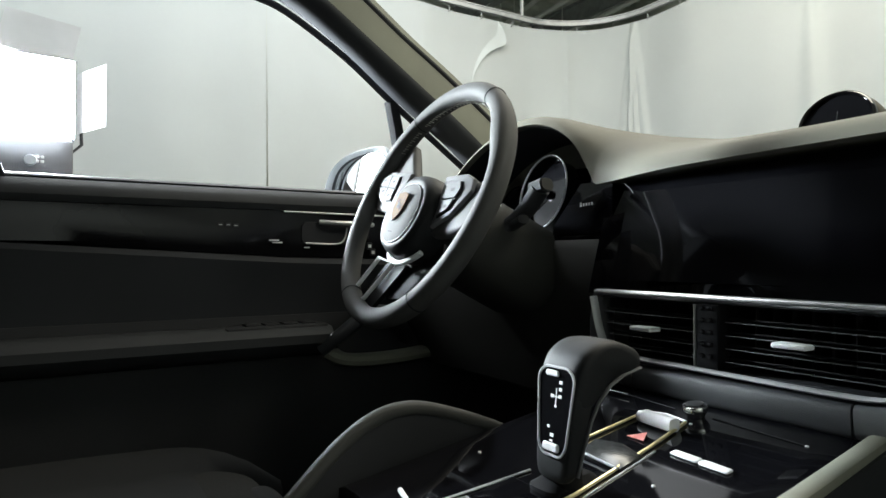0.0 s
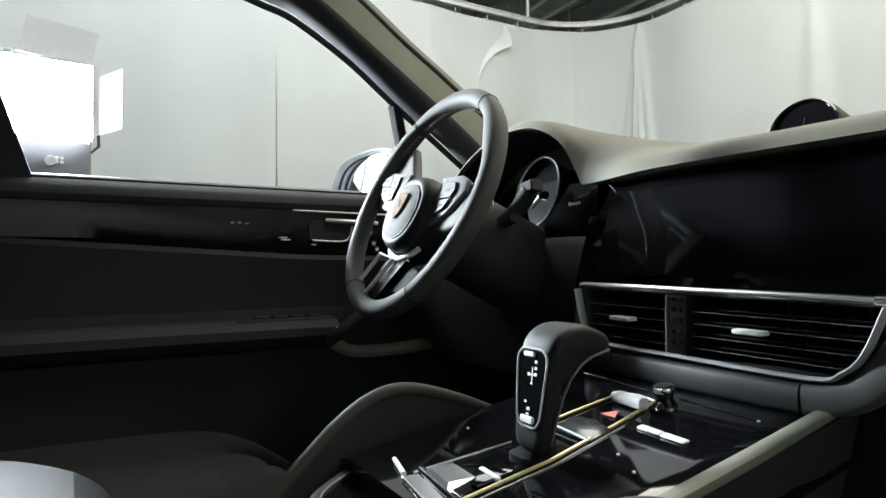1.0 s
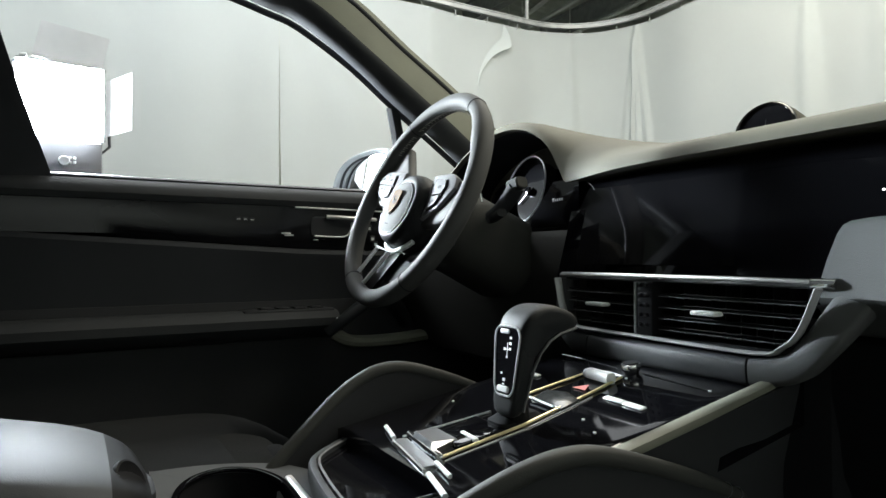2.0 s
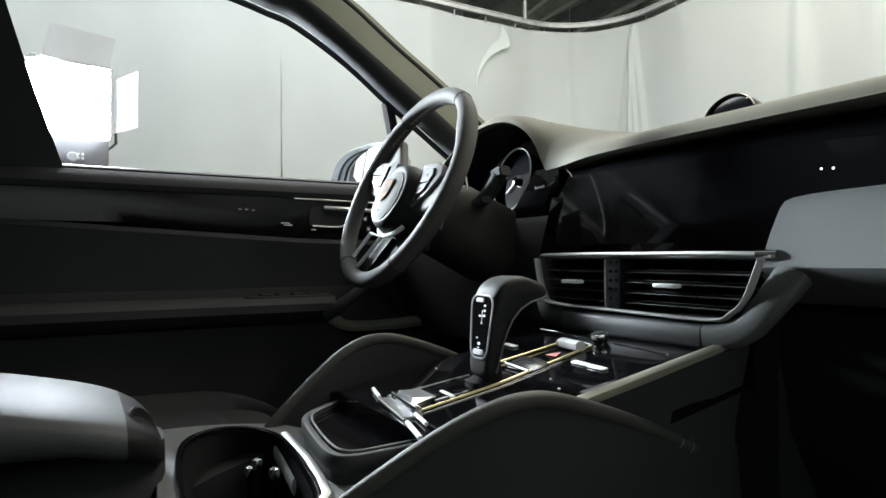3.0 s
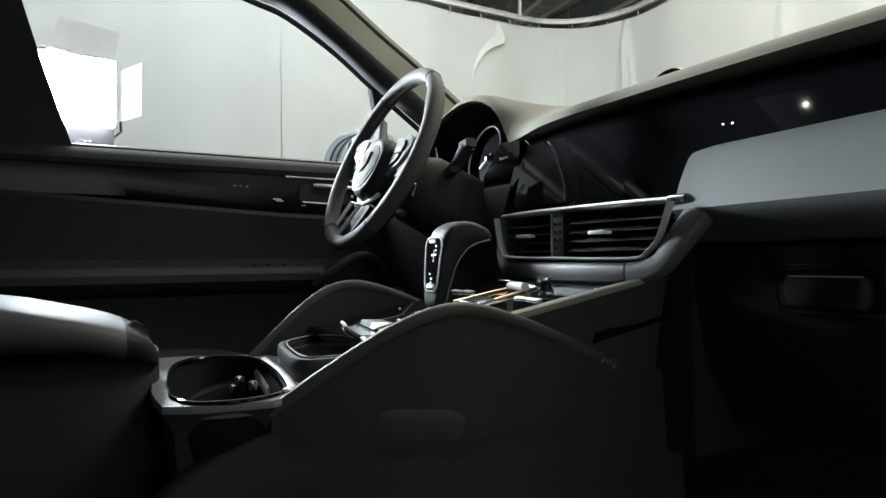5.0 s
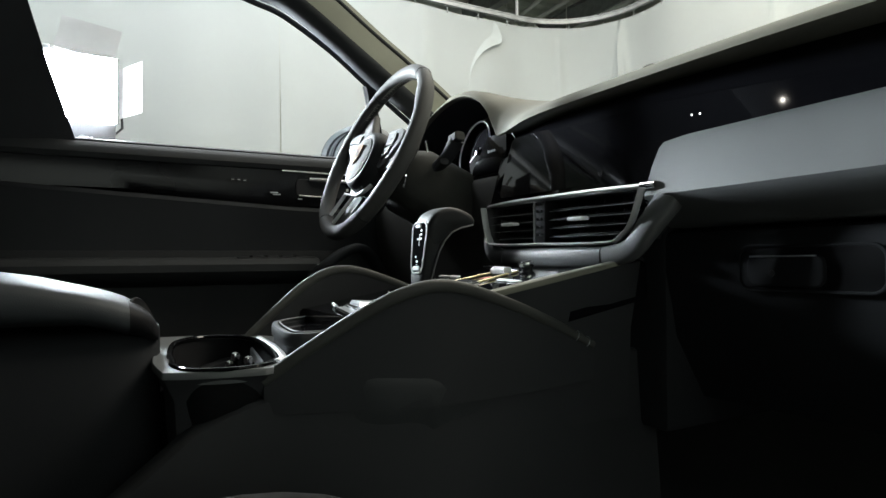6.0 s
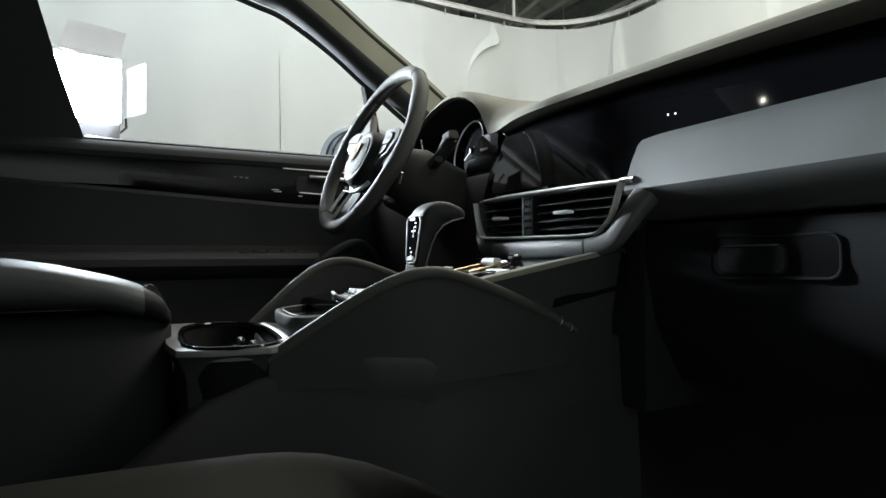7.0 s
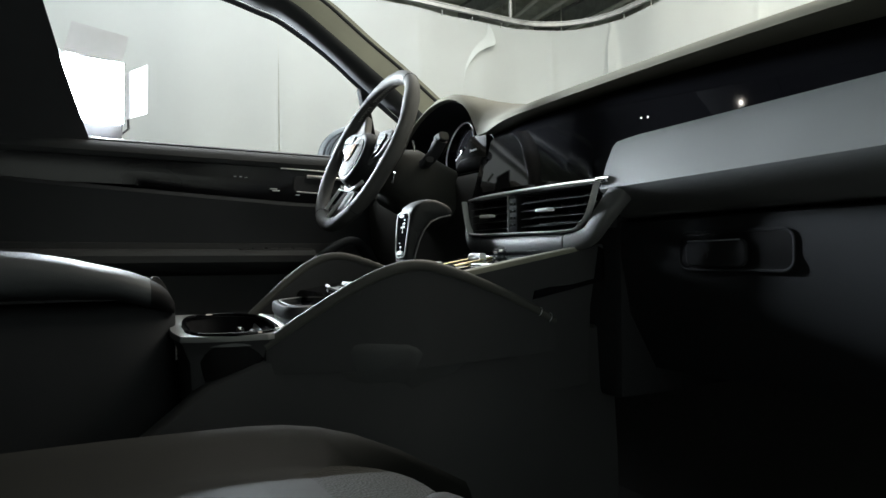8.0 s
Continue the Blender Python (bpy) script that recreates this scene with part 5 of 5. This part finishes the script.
for nm, pr, mat, lab, wid in (("grip", prof, GRIP, "leather selector grip", 0.92), ("stem", stem, GRIP, "leather selector stem", 0.90)):
    pl = spline([Vector((0, y, z)) for y, z in pr], 4, True)
    cen = sum(pl, Vector()) / len(pl)
    rings = []
    for x, k in ((-0.0255, 0.72), (-0.0242, 0.86), (-0.0205, 0.955), (-0.0145, 0.99), (-0.006, 1.0), (0.006, 1.0), (0.0145, 0.99), (0.0205, 0.955), (0.0242, 0.86), (0.0255, 0.72)):
        ring = []
        for p in pl:
            r = (p - cen) * k + cen
            ring.append(Vector((GX + x * wid * taper(r.z), r.y, r.z)))
        rings.append(ring)
    part(nm, loft(rings), mat, gear, lab, 60)
part("foot", sweep([(GX - 0.002, 0.478, 0.85), (GX - 0.001, 0.470, 0.90)], oval(0.012, 0.012, 14, 3), (0, 1, 0)), BUTTON, gear)
part("gaiter", loft([[Vector((GX - 0.006 + u * k, 0.480 + v * k, z)) for u, v in rounded(0.032, 0.056, 0.010)] for k, z in ((1.0, 0.866), (1.0, 0.877), (0.85, 0.879), (0.62, 0.883))]), BUTTON, gear)
fm = basis((GX + 0.001, 0.4640, 0.9325), (1, 0, 0), (0, 0.100, 1), (0, -1, 0.100))
part("side_strip", sweep([(GX + (0.0225 if z > 0.94 else 0.0235 * taper(z)), y, z) for y, z in ((0.527, 0.961), (0.509, 0.957), (0.496, 0.951), (0.486, 0.940), (0.479, 0.926), (0.473, 0.905), (0.469, 0.888))], oval(0.0011, 0.0016, 8), (1, 0, 0)), PLATE, gear, "dull silver strip along the grip")


def face_outline(w, h, r):
    """A rounded plate, narrower at its foot."""
    return [(u * lerp(v, ((-h / 2, 0.70), (h / 2, 1.0))), v) for u, v in rounded(w, h, r, 6)]


disp = part("display", slab(face_outline(0.0375, 0.0605, 0.010), 0.003, fm, 0.001, 1), GLASS, gear, "black shift display")
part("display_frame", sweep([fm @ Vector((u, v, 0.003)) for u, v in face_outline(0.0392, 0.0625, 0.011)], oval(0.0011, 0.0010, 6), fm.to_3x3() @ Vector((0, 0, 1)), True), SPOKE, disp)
for u, v, w, h in ((0.0055, 0.0210, 0.0030, 0.0024), (0.0055, 0.0160, 0.0030, 0.0024), (0.0055, 0.0110, 0.0030, 0.0024), (-0.0025, 0.0105, 0.0030, 0.0024), (0.0015, 0.0105, 0.0070, 0.0008), (0.0015, 0.0105, 0.0008, 0.0120), (0.0015, 0.0035, 0.0020, 0.0016), (-0.0045, -0.0115, 0.0024, 0.0020), (-0.0005, -0.0170, 0.0036, 0.0026), (-0.0010, -0.0210, 0.0030, 0.0012)):
    part("display_mark", box(u - w / 2, u + w / 2, v - h / 2, v + h / 2, 0.003, 0.0034, 0, 1, fm), SCREEN_GLOW, disp)
# near-white colour puts the glints at the display's foot and top into the plates
part("release_key", slab(rounded(0.017, 0.006, 0.0025), 0.003, fm @ Matrix.Translation((-0.0005, -0.0255, 0.002)), 0.001, 1), WHITE_KEY, disp, "bright release key")
part("top_glint", slab(rounded(0.014, 0.0045, 0.002), 0.0022, fm @ Matrix.Translation((-0.004, 0.0265, 0.002)), 0.0008, 1), WHITE_KEY, disp, "silver end cap of the display, near white for its glint")

# ---- armrest between the seats ----
rings = []
LID = ((-0.30, 1.0, 0.9175), (-0.15, 1.0, 0.9175), (-0.05, 1.0, 0.9160), (0.02, 1.0, 0.9105), (0.06, 1.0, 0.9040), (0.09, 0.985, 0.8965), (0.11, 0.97, 0.8915), (0.13, 0.93, 0.8855), (0.145, 0.88, 0.8795), (0.157, 0.81, 0.8725), (0.166, 0.71, 0.864), (0.172, 0.56, 0.853))
for n in range(46):
    y = -0.30 + 0.472 * math.sin(math.pi / 2 * n / 45)
    k, top = lerp(y, [(a, b) for a, b, c in LID]), lerp(y, [(a, c) for a, b, c in LID])
    low = lerp(y, ((-0.30, 0.856), (0.06, 0.856), (0.11, 0.854), (0.172, 0.834)))
    rings.append([Vector((-0.072 + u * k, y, (top + low) / 2 + v * (top - low) / 2)) for u, v in oval(0.098, 1.0, 36, 3.0)])
cut = next(n for n, ring in enumerate(rings) if ring[0].y > 0.140)
lid = part("armrest_lid", loft(rings[:cut + 1]), ARM, con, "grey padded leather armrest lid")
part("end_cap", loft(rings[cut:]), BUTTON, lid, "black rounded end of the armrest lid")
part("armrest_base", loft([[Vector((-0.078 + u * k, y, 0.645 + v * 0.205)) for u, v in oval(0.092, 1.0, 24, 6)] for y, k in ((0.1765, 0.34), (0.171, 0.60), (0.158, 0.82), (0.135, 0.96), (0.10, 1.03), (-0.30, 1.03))]), GLOVE, con)
bmx = basis((-0.030, 0.1575, 0.8650), (-0.87, 0.50, 0), (-0.215, -0.372, 0.903), (0.45, 0.78, 0.43))
part("release_button", lathe([(0.0, -0.014), (0.012, -0.014), (0.0180, -0.003), (0.0180, 0.0005), (0.0165, 0.0012), (0.0145, 0.0), (0.0, -0.0005)], bmx, 28), BUTTON, lid, "round black release button")
part("button_ring", sweep([bmx @ Vector((0.0174 * math.cos(a), 0.0174 * math.sin(a), 0.0025)) for a in (math.pi * (0.80 + 0.04 * k) for k in range(11))], oval(0.0007, 0.0010, 6), bmx.to_3x3() @ Vector((0, 0, 1))), LIP, lid)


# ---- seats ----
def cushion(cx, w, y0, y1, top, drop):
    rows = []
    for i in range(25):
        t = i / 24
        y = y0 + (y1 - y0) * t
        round_ = math.sqrt(max(0.12, 1 - 0.88 * max(0, (t - 0.78) / 0.22) ** 2))
        fall = 0.022 * max(0, (t - 0.82) / 0.18) ** 2.5 - 0.01 * math.sin(math.pi * t)
        row = []
        for j in range(29):
            u = -1 + j / 14
            side = max(0.0, (abs(u) - 0.62) / 0.38)
            z = top - fall + 0.028 * math.sin(math.pi * min(1, side)) ** 1.0 - 0.055 * side ** 4 - 0.006 * math.exp(-((abs(u) - 0.62) / 0.03) ** 2)
            row.append(Vector((cx + u * w * round_, y, z)))
        rows.append(row + [Vector((cx + w * round_, y, top - drop)), Vector((cx - w * round_, y, top - drop))])
    return loft(rows)


def seat(name, cx, label, dy=0.0, sink=0.0):
    s = thing(name, (cx, 0.0, 0.40), label, "car seat", "front seats")
    part("cushion", cushion(cx, 0.265, -0.30, 0.315, 0.740, 0.16), SEATHIDE, s, "black leather seat cushion")
    part("insert", slab(rounded(0.34, 0.50, 0.09, 8), 0.006, basis((cx, 0.035, 0.7385), (1, 0, 0), (0, 1, 0.0), (0, 0, 1)), 0.001, 1), SEATCLOTH, s, "perforated seat insert")
    roll = [(cx + u, 0.283 - 0.012 * (u / 0.2) ** 2, 0.732) for u in (-0.072, -0.05, 0.0, 0.08, 0.16, 0.20)]
    part("thigh_roll", sweep(spline(roll, 5), oval(0.022, 0.016, 16, 2.2), scale=lambda t: math.sqrt(max(0.03, 1 - (2 * t - 1) ** 4))), SEATHIDE, s, "smooth leather roll along the front edge")
    rows = []
    for z, y, w in ((0.70, -0.20, 0.22), (0.80, -0.21, 0.255), (0.95, -0.235, 0.265), (1.10, -0.27, 0.26), (1.22, -0.305, 0.24), (1.28, -0.33, 0.20)):
        ring = []
        for j in range(17):
            u = -1 + j / 8
            ring.append(Vector((cx + u * w, y + 0.05 * max(0, (abs(u) - 0.5) / 0.5) ** 1.5, z)))
        ring += [Vector((cx + w, y - 0.12, z)), Vector((cx - w, y - 0.12, z))]
        rows.append(ring)
    part("backrest", loft(rows), SEATHIDE, s, "black leather seat back")
    part("headrest", loft([[Vector((cx + x, -0.40 + v, z)) for x, v in oval(a, b, 20, 2.6)] for z, a, b in ((1.31, 0.10, 0.03), (1.33, 0.13, 0.045), (1.42, 0.135, 0.05), (1.49, 0.12, 0.045), (1.51, 0.09, 0.03))]), LEATHER, s)
    for dx in (-0.06, 0.06):
        part("headrest_post", tube([(cx + dx, -0.395, 1.25), (cx + dx, -0.395, 1.33)], 0.007, 8, (0, 1, 0)), CHROME, s)
    part("base", box(cx - 0.21, cx + 0.21, -0.28, 0.24, 0.40 + sink, 0.60, 0.02, 3), PLASTIC, s)
    s.location.y += dy
    s.location.z -= sink
    return s


SEATHIDE = material("seat_leather", (0.009, 0.0095, 0.009), 0.75, bump=0.12, scale=1800, cells=True, spec=0.15)
SEATCLOTH = material("perforated_leather", (0.018, 0.018, 0.016), 0.85, bump=1.0, scale=420, cells=True, spec=0.1)
seat("driver_seat", -0.42, "black leather driver's seat with perforated insert", 0.10)
seat("passenger_seat", 0.465, "black leather passenger seat with perforated insert", 0.010, 0.010)
